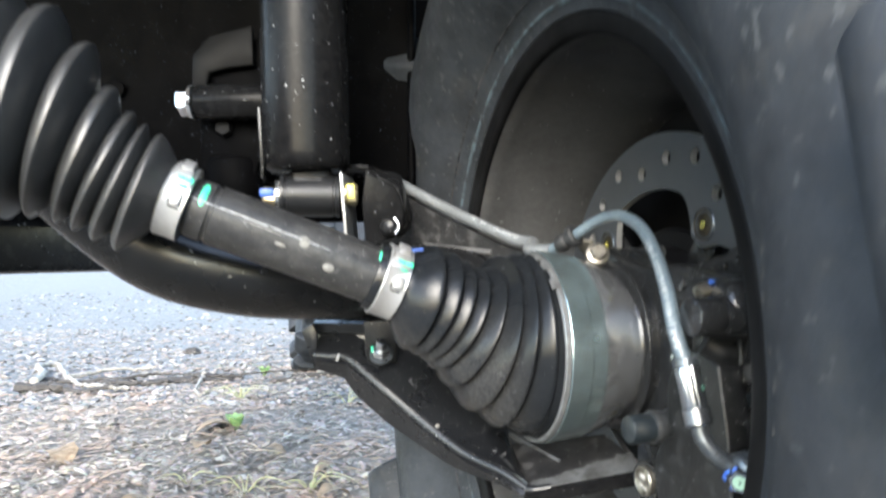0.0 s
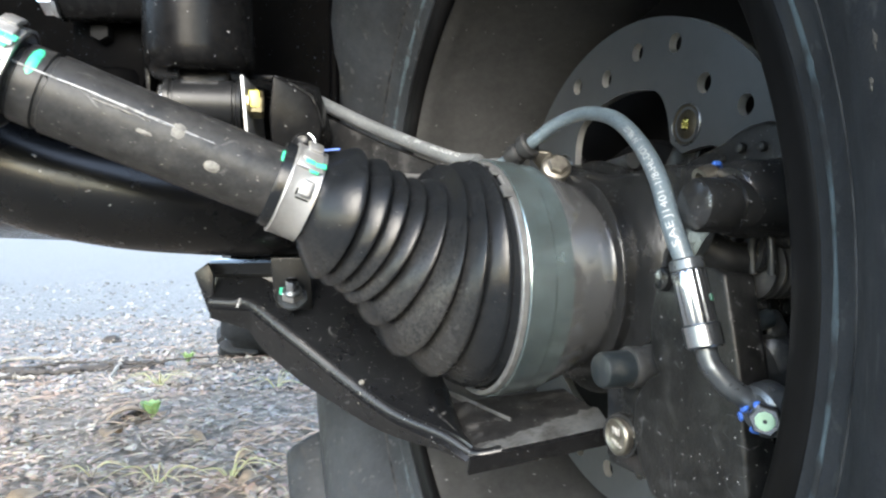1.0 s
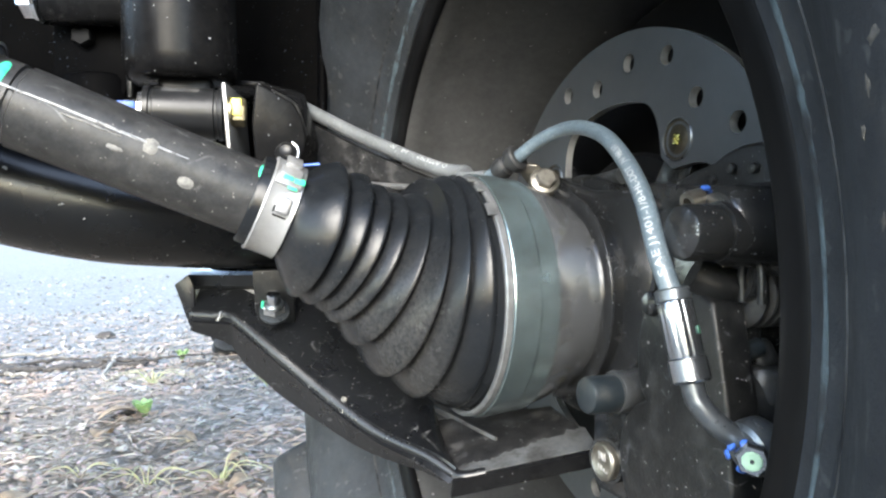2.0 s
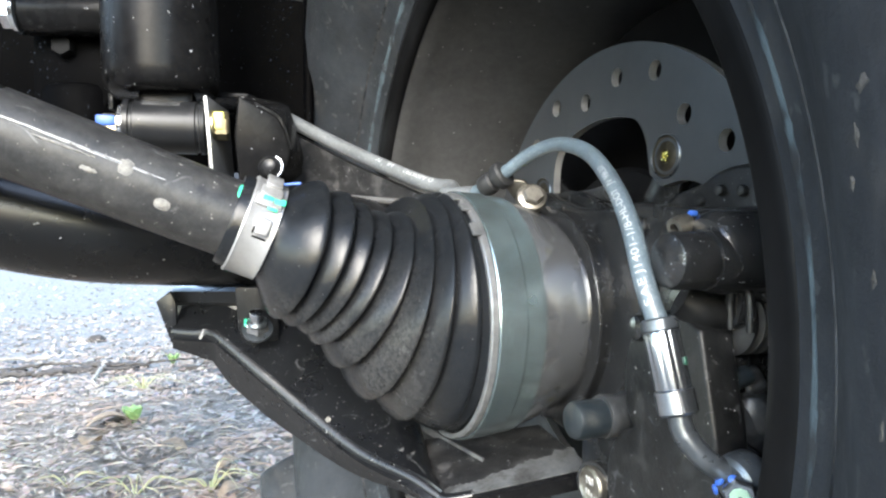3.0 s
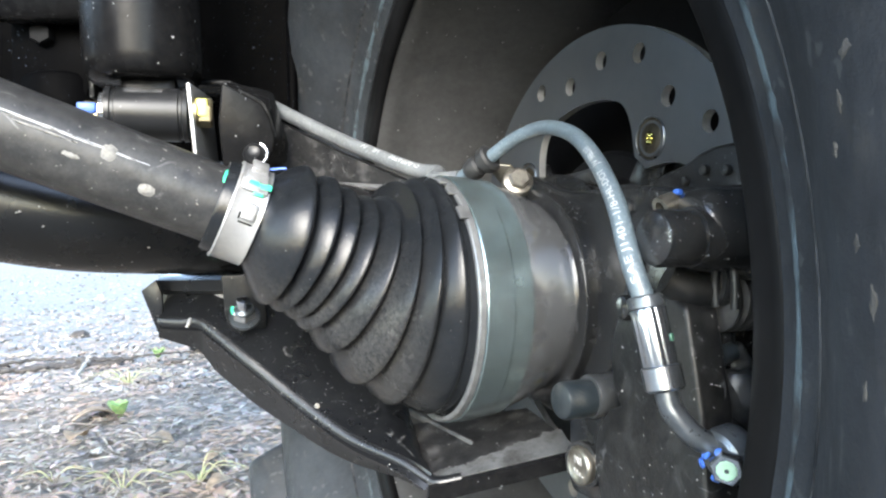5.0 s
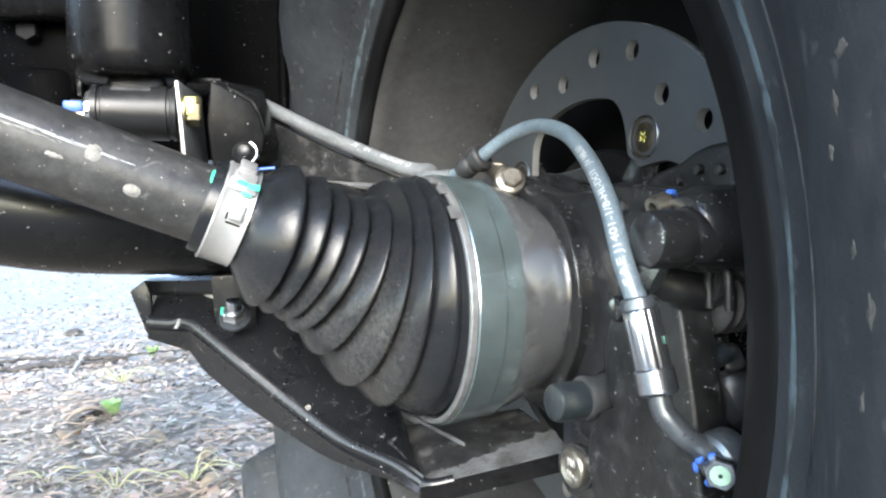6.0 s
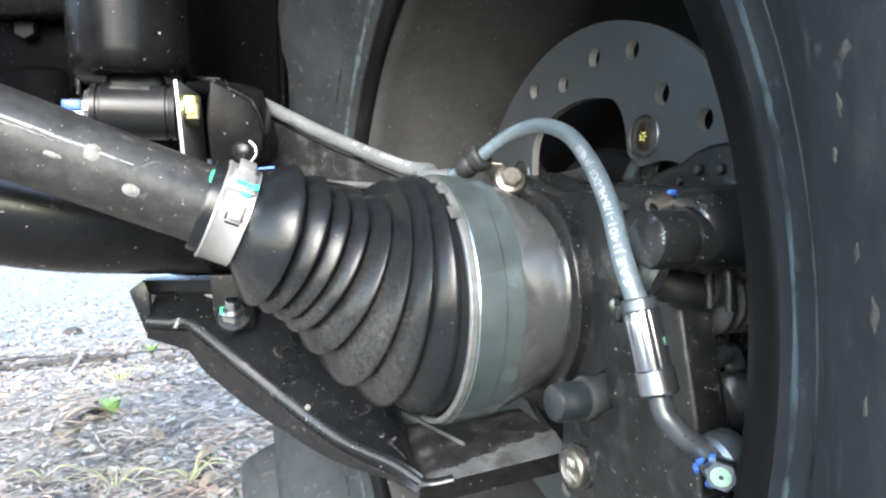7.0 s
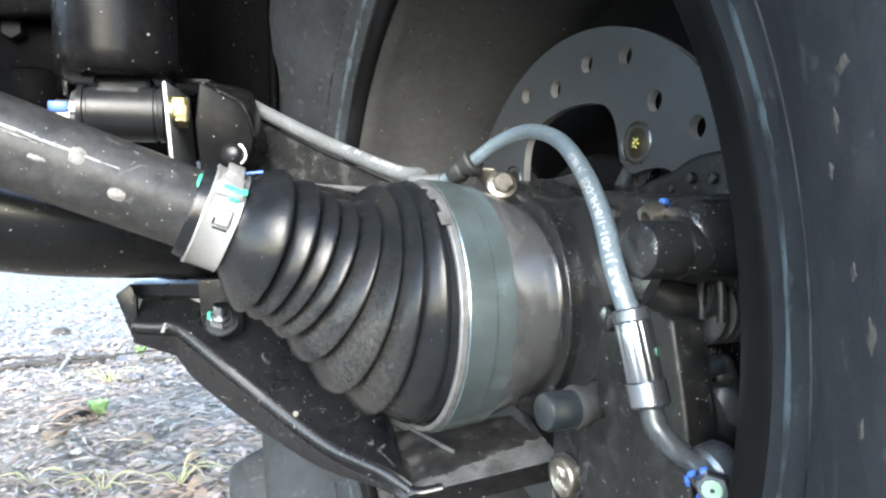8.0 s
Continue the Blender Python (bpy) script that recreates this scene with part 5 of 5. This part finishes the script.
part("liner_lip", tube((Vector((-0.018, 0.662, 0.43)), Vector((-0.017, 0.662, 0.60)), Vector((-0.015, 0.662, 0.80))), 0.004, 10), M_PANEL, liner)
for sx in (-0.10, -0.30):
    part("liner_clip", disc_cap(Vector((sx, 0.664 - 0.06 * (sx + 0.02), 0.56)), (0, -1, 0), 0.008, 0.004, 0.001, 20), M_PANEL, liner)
frame_rail = thing("frame_rail", Vector((-0.45, 0.6, 0.45)), "black steel chassis rail and gear case", "chassis")
part("rail", block(Vector((-0.50, 0.95, 0.43)), (0.05, 1, 0), (1.2, 0.30, 0.09), 0.008), M_BLACK, frame_rail)
part("gear_case", block(Vector((-0.56, 0.62, 0.50)), H, (0.24, 0.22, 0.16), 0.03, V, segments=3), M_CAST, frame_rail)
part("joint_housing", lathe(J + Vector((0, 0, 0.018)), D, ((-0.50, 0), (-0.50, 0.060), (-0.46, 0.066), (-0.38, 0.064), (-0.365, 0.058), (-0.365, 0)), 48), M_CUP, frame_rail, "steel inner joint housing")
fender = thing("fender_panel", Vector((0.15, 0.95, 0.62)), "black plastic fender lining ahead of the wheel", "body panel")
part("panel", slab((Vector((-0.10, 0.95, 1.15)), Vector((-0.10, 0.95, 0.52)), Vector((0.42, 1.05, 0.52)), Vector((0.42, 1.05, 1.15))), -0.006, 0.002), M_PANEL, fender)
# Unseen panel, added to block light; its edges decide what the sun reaches.
under = thing("vehicle_underbody", Vector((-0.5, 0.6, 0.80)), "unseen flat black underbody panel added to shade the parts", "body panel")
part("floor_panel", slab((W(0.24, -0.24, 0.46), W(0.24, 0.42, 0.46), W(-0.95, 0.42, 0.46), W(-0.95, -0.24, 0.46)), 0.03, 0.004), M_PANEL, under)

# ---- the other wheel, ahead on the same side ----
tyre_and_rim(W(0, 2.15, 0), N, "wheel", "front wheel with black tyre, far under the vehicle", "dull black pressed rim")

# ---- litter, gravel and weeds on the ground ----


def litter_material(name, dark, mid, light, tint_by=0.0):
    m = bpy.data.materials.new(name)
    m.use_nodes = True
    n, ln = m.node_tree.nodes, m.node_tree.links
    b = n["Principled BSDF"]
    b.inputs["Roughness"].default_value = 0.85
    geo = n.new("ShaderNodeNewGeometry")
    r = n.new("ShaderNodeValToRGB")
    r.color_ramp.elements[0].color = (*dark, 1)
    r.color_ramp.elements[1].color = (*light, 1)
    el = r.color_ramp.elements.new(0.55)
    el.color = (*mid, 1)
    ln.new(geo.outputs["Random Per Island"], r.inputs["Fac"])
    tc = n.new("ShaderNodeTexCoord")
    nz = n.new("ShaderNodeTexNoise")
    nz.inputs["Scale"].default_value = 120
    ln.new(tc.outputs["Object"], nz.inputs["Vector"])
    mx = n.new("ShaderNodeMix")
    mx.data_type = "RGBA"
    mx.blend_type = "MULTIPLY"
    mx.inputs["Factor"].default_value = 0.6
    ln.new(r.outputs["Color"], mx.inputs["A"])
    ln.new(nz.outputs["Color"], mx.inputs["B"])
    wide = n.new("ShaderNodeTexNoise")
    wide.inputs["Scale"].default_value = 7
    wide.inputs["Detail"].default_value = 4
    ln.new(tc.outputs["Object"], wide.inputs["Vector"])
    wr = n.new("ShaderNodeMapRange")
    wr.inputs["From Min"].default_value = 0.45
    wr.inputs["From Max"].default_value = 0.70
    wr.inputs["To Max"].default_value = tint_by
    ln.new(wide.outputs["Fac"], wr.inputs["Value"])
    tint = n.new("ShaderNodeMix")
    tint.data_type = "RGBA"
    ln.new(wr.outputs["Result"], tint.inputs["Factor"])
    ln.new(mx.outputs["Result"], tint.inputs["A"])
    tint.inputs["B"].default_value = (0.24, 0.145, 0.10, 1)
    br = n.new("ShaderNodeBrightContrast")
    br.inputs["Bright"].default_value = 0.03
    ln.new(tint.outputs["Result"], br.inputs["Color"])
    ln.new(br.outputs["Color"], b.inputs["Base Color"])
    return m


M_LITTER = litter_material("dry_litter", (0.125, 0.094, 0.070), (0.235, 0.196, 0.158), (0.41, 0.365, 0.315), 0.6)
M_GRIT = litter_material("gravel_stones", (0.034, 0.036, 0.038), (0.12, 0.126, 0.129), (0.30, 0.305, 0.305))
M_WEED = litter_material("weed_leaf", (0.24, 0.44, 0.12), (0.33, 0.55, 0.18), (0.42, 0.60, 0.27))
M_STRAW = litter_material("pale_grass", (0.18, 0.19, 0.08), (0.30, 0.30, 0.15), (0.40, 0.39, 0.23))


def wedge_point(rng, near, far):
    """A place on the ground in the stretch that lies ahead, denser close by."""
    y = near + (far - near) * rng.random() ** 1.6
    x = -0.10 - 0.05 * y + (rng.random() - 0.62) * (1.1 + 1.05 * y)
    return x, y


def scatter_litter():
    rng = random.Random(4)
    verts, faces = [], []
    for i in range(64000):
        x, y = wedge_point(rng, 0.75, 4.2)
        if y + 0.25 * hash_noise(x, y, 2.0, 1) > 2.25 and rng.random() < 0.5:
            continue
        z = ground_height(x, y)
        a = rng.random() * math.tau
        if rng.random() < 0.74:
            ln_, wd = 0.005 + 0.018 * rng.random() ** 3, 0.0025 + 0.010 * rng.random() ** 3
        else:
            ln_, wd = 0.010 + 0.034 * rng.random() ** 2.4, 0.0008 + 0.0016 * rng.random() ** 2
        d = Vector((math.cos(a), math.sin(a), 0.5 * (rng.random() - 0.5)))
        s = Vector((-math.sin(a), math.cos(a), 0.9 * (rng.random() - 0.5)))
        o = Vector((x, y, z + 0.002 + 0.010 * rng.random()))
        curl = 0.25 * ln_ * (rng.random() - 0.3)
        k = len(verts)
        bend = s * ln_ * 0.12 * (rng.random() - 0.5)
        verts += [o - d * ln_, o - s * wd + Vector((0, 0, curl)) + bend, o + d * ln_, o + s * wd + Vector((0, 0, curl)) + bend, o + Vector((0, 0, curl * 1.3 + 0.001)) + bend]
        faces += [(k, k + 1, k + 4), (k + 1, k + 2, k + 4), (k + 2, k + 3, k + 4), (k + 3, k, k + 4)]
    me = bpy.data.meshes.new("leaf_litter")
    me.from_pydata([tuple(v) for v in verts], [], faces)
    me.materials.append(M_LITTER)
    return tagged(new("leaf_litter", me), "dry brown and grey leaf and bark litter", "leaf litter", kind="stuff")


def scatter_stones(name, count, near, far, material, label, big):
    rng = random.Random(9)
    verts, faces = [], []
    base = [Vector(v) for v in ((1, 0, 0), (-1, 0, 0), (0, 1, 0), (0, -1, 0), (0, 0, 1), (0, 0, -1))]
    tri = ((0, 2, 4), (2, 1, 4), (1, 3, 4), (3, 0, 4), (2, 0, 5), (1, 2, 5), (3, 1, 5), (0, 3, 5))
    for i in range(count):
        x, y = wedge_point(rng, near, far)
        sz = big * (0.25 + 0.75 * rng.random() ** 3)
        m = Euler((rng.random() * 6, rng.random() * 6, rng.random() * 6)).to_matrix()
        o = Vector((x, y, ground_height(x, y) + sz * 0.2))
        k = len(verts)
        for v in base:
            p = m @ (v * sz * (0.6 + 0.8 * rng.random()))
            p.z *= 0.6
            verts.append(tuple(o + p))
        faces += [(k + a, k + b, k + c) for a, b, c in tri]
    me = bpy.data.meshes.new(name)
    me.from_pydata(verts, [], faces)
    me.materials.append(material)
    return tagged(new(name, me), label, "gravel", kind="stuff")


scatter_litter()
scatter_stones("gravel", 9000, 1.9, 7.0, M_GRIT, "pale grey loose gravel", 0.021)


def weed(x, y, leaves, size, seed):
    rng = random.Random(seed)
    z = ground_height(x, y)
    root = thing("weed", Vector((x, y, z)), "small bright green weed sprouting from litter", "weed", "weeds")
    for i in range(leaves):
        a = math.tau * i / leaves + rng.random()
        d = Vector((math.cos(a), math.sin(a), 1.8 + 1.2 * rng.random())).normalized()
        s = d.cross(Vector((0, 0, 1))).normalized()
        bm = bmesh.new()
        rows = []
        for k in range(6):
            t = k / 5
            wd = size * 0.15 * math.sin(math.pi * (0.08 + 0.90 * t)) ** 0.8
            c = Vector((x, y, z)) + d * size * t + Vector((0, 0, -0.35 * size * t * t))
            rows.append([bm.verts.new(c - s * wd), bm.verts.new(c - Vector((0, 0, wd * 0.25))), bm.verts.new(c + s * wd)])
        for p, q in zip(rows, rows[1:]):
            for k in range(2):
                bm.faces.new((p[k], p[k + 1], q[k + 1], q[k]))
        bmesh.ops.solidify(bm, geom=bm.faces[:], thickness=0.0004)
        part("leaf", bm, M_WEED, root)
    return root


def straw(x, y, blades, size, seed):
    rng = random.Random(seed)
    z = ground_height(x, y)
    root = thing("grass_tuft", Vector((x, y, z)), "pale dry grass blades on the litter", "grass", "grass tufts")
    for i in range(blades):
        a = rng.random() * math.tau
        d = Vector((math.cos(a), math.sin(a) * 0.5, 0))
        ln_ = size * (0.5 + rng.random())
        pts = [Vector((x, y, z)), Vector((x, y, z + 0.35 * ln_)) + d * ln_ * 0.35, Vector((x, y, z + 0.30 * ln_)) + d * ln_ * 0.8, Vector((x, y, z + 0.12 * ln_)) + d * ln_ * 1.15]
        part("blade", tube(pts, lambda t: 0.0014 * (1.05 - t), 5, 4), M_STRAW, root)
    return root


weed(-0.490, 1.62, 9, 0.062, 1)
weed(-0.630, 2.345, 8, 0.055, 2)
weed(-0.520, 1.68, 6, 0.045, 3)
straw(-0.23, 1.20, 9, 0.08, 4)
straw(-0.34, 1.20, 7, 0.08, 5)
straw(-0.594, 1.97, 16, 0.085, 6)
straw(-0.46, 1.25, 5, 0.06, 7)
straw(-0.28, 1.90, 8, 0.09, 8)


def fallen_twig(points, thick, seed):
    """A crooked dead twig lying on the litter."""
    rng = random.Random(seed)
    line = spline([Vector((x, y, ground_height(x, y) + 0.012 + 0.008 * rng.random())) for x, y in points], 8)
    line = [q + Vector((0.006 * (rng.random() - 0.5), 0.012 * (rng.random() - 0.5), 0.008 * (rng.random() - 0.5))) for q in line]
    root = thing("fallen_twig", line[0], "dark dead twig lying at the litter's edge", "twig", "twigs on the ground")
    part("stem", tube(line, lambda t: thick * (1.1 - 0.7 * t) * (0.8 + 0.4 * rng.random()), 7, smooth=False), M_TWIG, root)
    return root


M_TWIG = mat("dead_twig_bark", (0.030, 0.026, 0.023), 0.85, vary=0.5, scale=90, bump=0.5)
M_PALETWIG = mat("bleached_root", (0.19, 0.175, 0.15), 0.85, vary=0.35, scale=90, bump=0.4)
fallen_twig(((-1.30, 2.30), (-1.10, 2.33), (-1.00, 2.39), (-0.88, 2.37), (-0.80, 2.35)), 0.006, 1)
fallen_twig(((-0.79, 2.28), (-0.70, 2.30), (-0.61, 2.34), (-0.52, 2.38), (-0.43, 2.37)), 0.004, 2)
fallen_twig(((-0.90, 2.36), (-0.84, 2.30), (-0.80, 2.24)), 0.010, 3)
pale = fallen_twig(((-0.83, 2.34), (-0.80, 2.22), (-0.76, 2.08), (-0.70, 1.96)), 0.007, 4)
arched = fallen_twig(((-1.36, 2.26), (-1.44, 2.44), (-1.56, 2.62), (-1.54, 2.70), (-1.44, 2.56), (-1.30, 2.36), (-1.17, 2.22), (-1.05, 2.13), (-0.98, 2.12)), 0.012, 6)
forked = fallen_twig(((-1.32, 2.40), (-1.26, 2.52), (-1.16, 2.60), (-1.10, 2.58)), 0.008, 8)
for root_thing in (pale, arched, forked):
    root_thing["label"] = "bleached curved root on the litter"
    root_thing.children[0].data.materials[0] = M_PALETWIG
fallen_twig(((-1.34, 2.14), (-1.22, 2.16), (-1.12, 2.11), (-1.02, 2.14)), 0.016, 9)
fallen_twig(((-1.06, 2.22), (-0.97, 2.20), (-0.90, 2.23)), 0.010, 10)


def field_stone(x, y, size, seed):
    rng = random.Random(seed)
    o = Vector((x, y, ground_height(x, y) + size * 0.25))
    bm = bmesh.new()
    bmesh.ops.create_icosphere(bm, subdivisions=3, radius=size)
    for v in bm.verts:
        v.co *= 1 + 0.25 * noise.noise(v.co / size * 1.3 + Vector((seed, 0, 0)))
        v.co.z *= 0.7
        v.co += o
    root = thing("field_stone", o - Vector((0, 0, size * 0.3)), "dark rounded stone lying on pale gravel", "stone")
    part("stone", bm, M_TWIG, root)


field_stone(-1.172, 3.111, 0.036, 5)


def bark_piece(x, y, length, turn, seed):
    """A dark splinter half sunk in the litter, for bark and for drawn shadow."""
    rng = random.Random(seed)
    o = Vector((x, y, ground_height(x, y) + 0.006))
    bm = bmesh.new()
    bmesh.ops.create_icosphere(bm, subdivisions=2, radius=1.0)
    d, e = Vector((math.cos(turn), math.sin(turn), 0.05)), Vector((-math.sin(turn), math.cos(turn), 0.0))
    for v in bm.verts:
        k = 1 + 0.45 * noise.noise(v.co * 1.6 + Vector((seed, 0, 0)))
        v.co = o + d * v.co.x * length * k + e * v.co.y * length * 0.22 * k + Vector((0, 0, v.co.z * (0.008 + 0.006 * rng.random()) * k))
    root = thing("bark_piece", o - Vector((0, 0, 0.010)), "dark splinter for bark and painted shadow in the litter", "bark", "bark pieces")
    part("splinter", bm, M_TWIG, root, smooth=False)


bark_rng = random.Random(33)
# This row stands in for the irregular dark shadows along the litter's edge.
for i in range(26):
    x = -1.45 + 1.05 * bark_rng.random()
    bark_piece(x, 2.28 + 0.16 * (x + 0.6) * -0.5 + 0.12 * (bark_rng.random() - 0.5), 0.02 + 0.05 * bark_rng.random(), 0.5 * (bark_rng.random() - 0.5), i)
for i in range(22):
    x, y = wedge_point(bark_rng, 1.2, 3.6)
    bark_piece(x, y, 0.012 + 0.03 * bark_rng.random(), 3.0 * bark_rng.random(), 50 + i)


def dry_leaf(x, y, size, turn, seed):
    """One curled brown leaf on the litter."""
    rng = random.Random(seed)
    o = Vector((x, y, ground_height(x, y) + 0.012))
    d = Vector((math.cos(turn), math.sin(turn), 0.15))
    s = Vector((-math.sin(turn), math.cos(turn), 0.25 * (rng.random() - 0.5)))
    bm = bmesh.new()
    rows = []
    for k in range(9):
        t = k / 8
        wd = size * 0.36 * math.sin(math.pi * (0.04 + 0.93 * t)) ** 0.7 * (0.85 + 0.3 * rng.random())
        c = o + d * size * (t - 0.5) + Vector((0, 0, 0.18 * size * math.sin(math.pi * t)))
        rows.append([bm.verts.new(c + s * wd * q + Vector((0, 0, 0.22 * wd * abs(q)))) for q in (-1, -0.5, 0, 0.5, 1)])
    for p, q in zip(rows, rows[1:]):
        for k in range(4):
            bm.faces.new((p[k], p[k + 1], q[k + 1], q[k]))
    bmesh.ops.solidify(bm, geom=bm.faces[:], thickness=0.0005)
    root = thing("dry_leaf", o - Vector((0, 0, 0.012)), "curled dry tan leaf on the litter", "leaf", "dry leaves")
    part("blade", bm, M_LEAF, root)


M_LEAF = mat("dry_leaf_skin", (0.34, 0.255, 0.175), 0.75, vary=0.35, scale=60, spots=(0.17, 0.10, 0.06), spot_scale=40, spot_cut=0.52, spot_soft=0.2, bump=0.3)
leaf_rng = random.Random(21)
for i in range(22):
    x, y = wedge_point(leaf_rng, 1.05, 2.3)
    dry_leaf(x, y, 0.03 + 0.05 * leaf_rng.random(), leaf_rng.random() * 6.28, i)
dry_leaf(-0.532, 1.585, 0.085, 0.4, 90)

# ---- printing on the hoses ----


def glyph_mesh(text, size):
    cu = bpy.data.curves.new("print", "FONT")
    cu.body = text
    cu.size = size
    cu.resolution_u = 3
    ob = new("print", cu)
    me = bpy.data.meshes.new_from_object(ob.evaluated_get(bpy.context.evaluated_depsgraph_get()))
    bpy.data.objects.remove(ob)
    bpy.data.curves.remove(cu)
    return me


def print_on_hose(line, radius, text, start, size, face, parent, stretch=1.0):
    """Lays the words along a hose from a distance down its line, wrapped on the side that faces the given way."""
    me = glyph_mesh(text, size)
    fine = bmesh.new()
    fine.from_mesh(me)
    bpy.data.meshes.remove(me)
    bmesh.ops.triangulate(fine, faces=fine.faces[:])
    for _ in range(2):
        bmesh.ops.subdivide_edges(fine, edges=[e for e in fine.edges if e.calc_length() > size * 0.12], cuts=1)
        bmesh.ops.triangulate(fine, faces=fine.faces[:])
    fine.verts.index_update()
    pts = [(v.co.x * stretch, v.co.y) for v in fine.verts]
    polys = [tuple(v.index for v in f.verts) for f in fine.faces]
    fine.free()
    run = [0.0]
    for a, b in zip(line, line[1:]):
        run.append(run[-1] + (b - a).length)

    def place(x, y):
        s = min(max(start + x, 0.0), run[-1] - 1e-5)
        i = max(k for k in range(len(run) - 1) if run[k] <= s)
        t = (s - run[i]) / (run[i + 1] - run[i])
        p = line[i].lerp(line[i + 1], t)
        d0 = (line[min(i + 1, len(line) - 1)] - line[max(i - 1, 0)]).normalized()
        d1 = (line[min(i + 2, len(line) - 1)] - line[i]).normalized()
        d = d0.lerp(d1, t).normalized()
        f = (Vector(face) - d * Vector(face).dot(d)).normalized()
        side = f.cross(d)
        g = (y - size * 0.35) / radius
        return p + (f * math.cos(g) + side * math.sin(g)) * (radius + 0.00012)
    bm = bmesh.new()
    vs = [bm.verts.new(place(x, y)) for x, y in pts]
    for p in polys:
        try:
            bm.faces.new([vs[i] for i in p])
        except ValueError:
            pass
    return part("printing", bm, M_PRINT, parent, "white printed lettering", smooth=False)


print_on_hose(hose_line[::-1], 0.0034, "SAE J1401-1/8-HL-DOT   JV 98L07", 0.0085, 0.0038, (-0.55, -0.83, 0.06), hose, 1.40)
print_on_hose(spline(FH, 10)[::-1], 0.0044, "O A076792      HL   JV", 0.0440, 0.0046, (0.10, -0.90, 0.42), far_hose, 1.1)

# pen stroke and dot on the boot's neck
pen = tube([on_shaft(s) + (Vector((0.10, -0.42, 0.90)).normalized()) * r for s, r in ((-0.1030, 0.0246), (-0.0980, 0.0272), (-0.0945, 0.0288))], 0.0006, 6, 4)
part("pen_stroke", pen, M_BLUE, axle, "blue pen stroke")
part("paint_mark", tube([on_shaft(s) + (Vector((0.0, -0.80, 0.62)).normalized()) * r for s, r in ((-0.1035, 0.0240), (-0.1015, 0.0250))], 0.0011, 6, 4), M_GREEN, axle, "green paint dot")
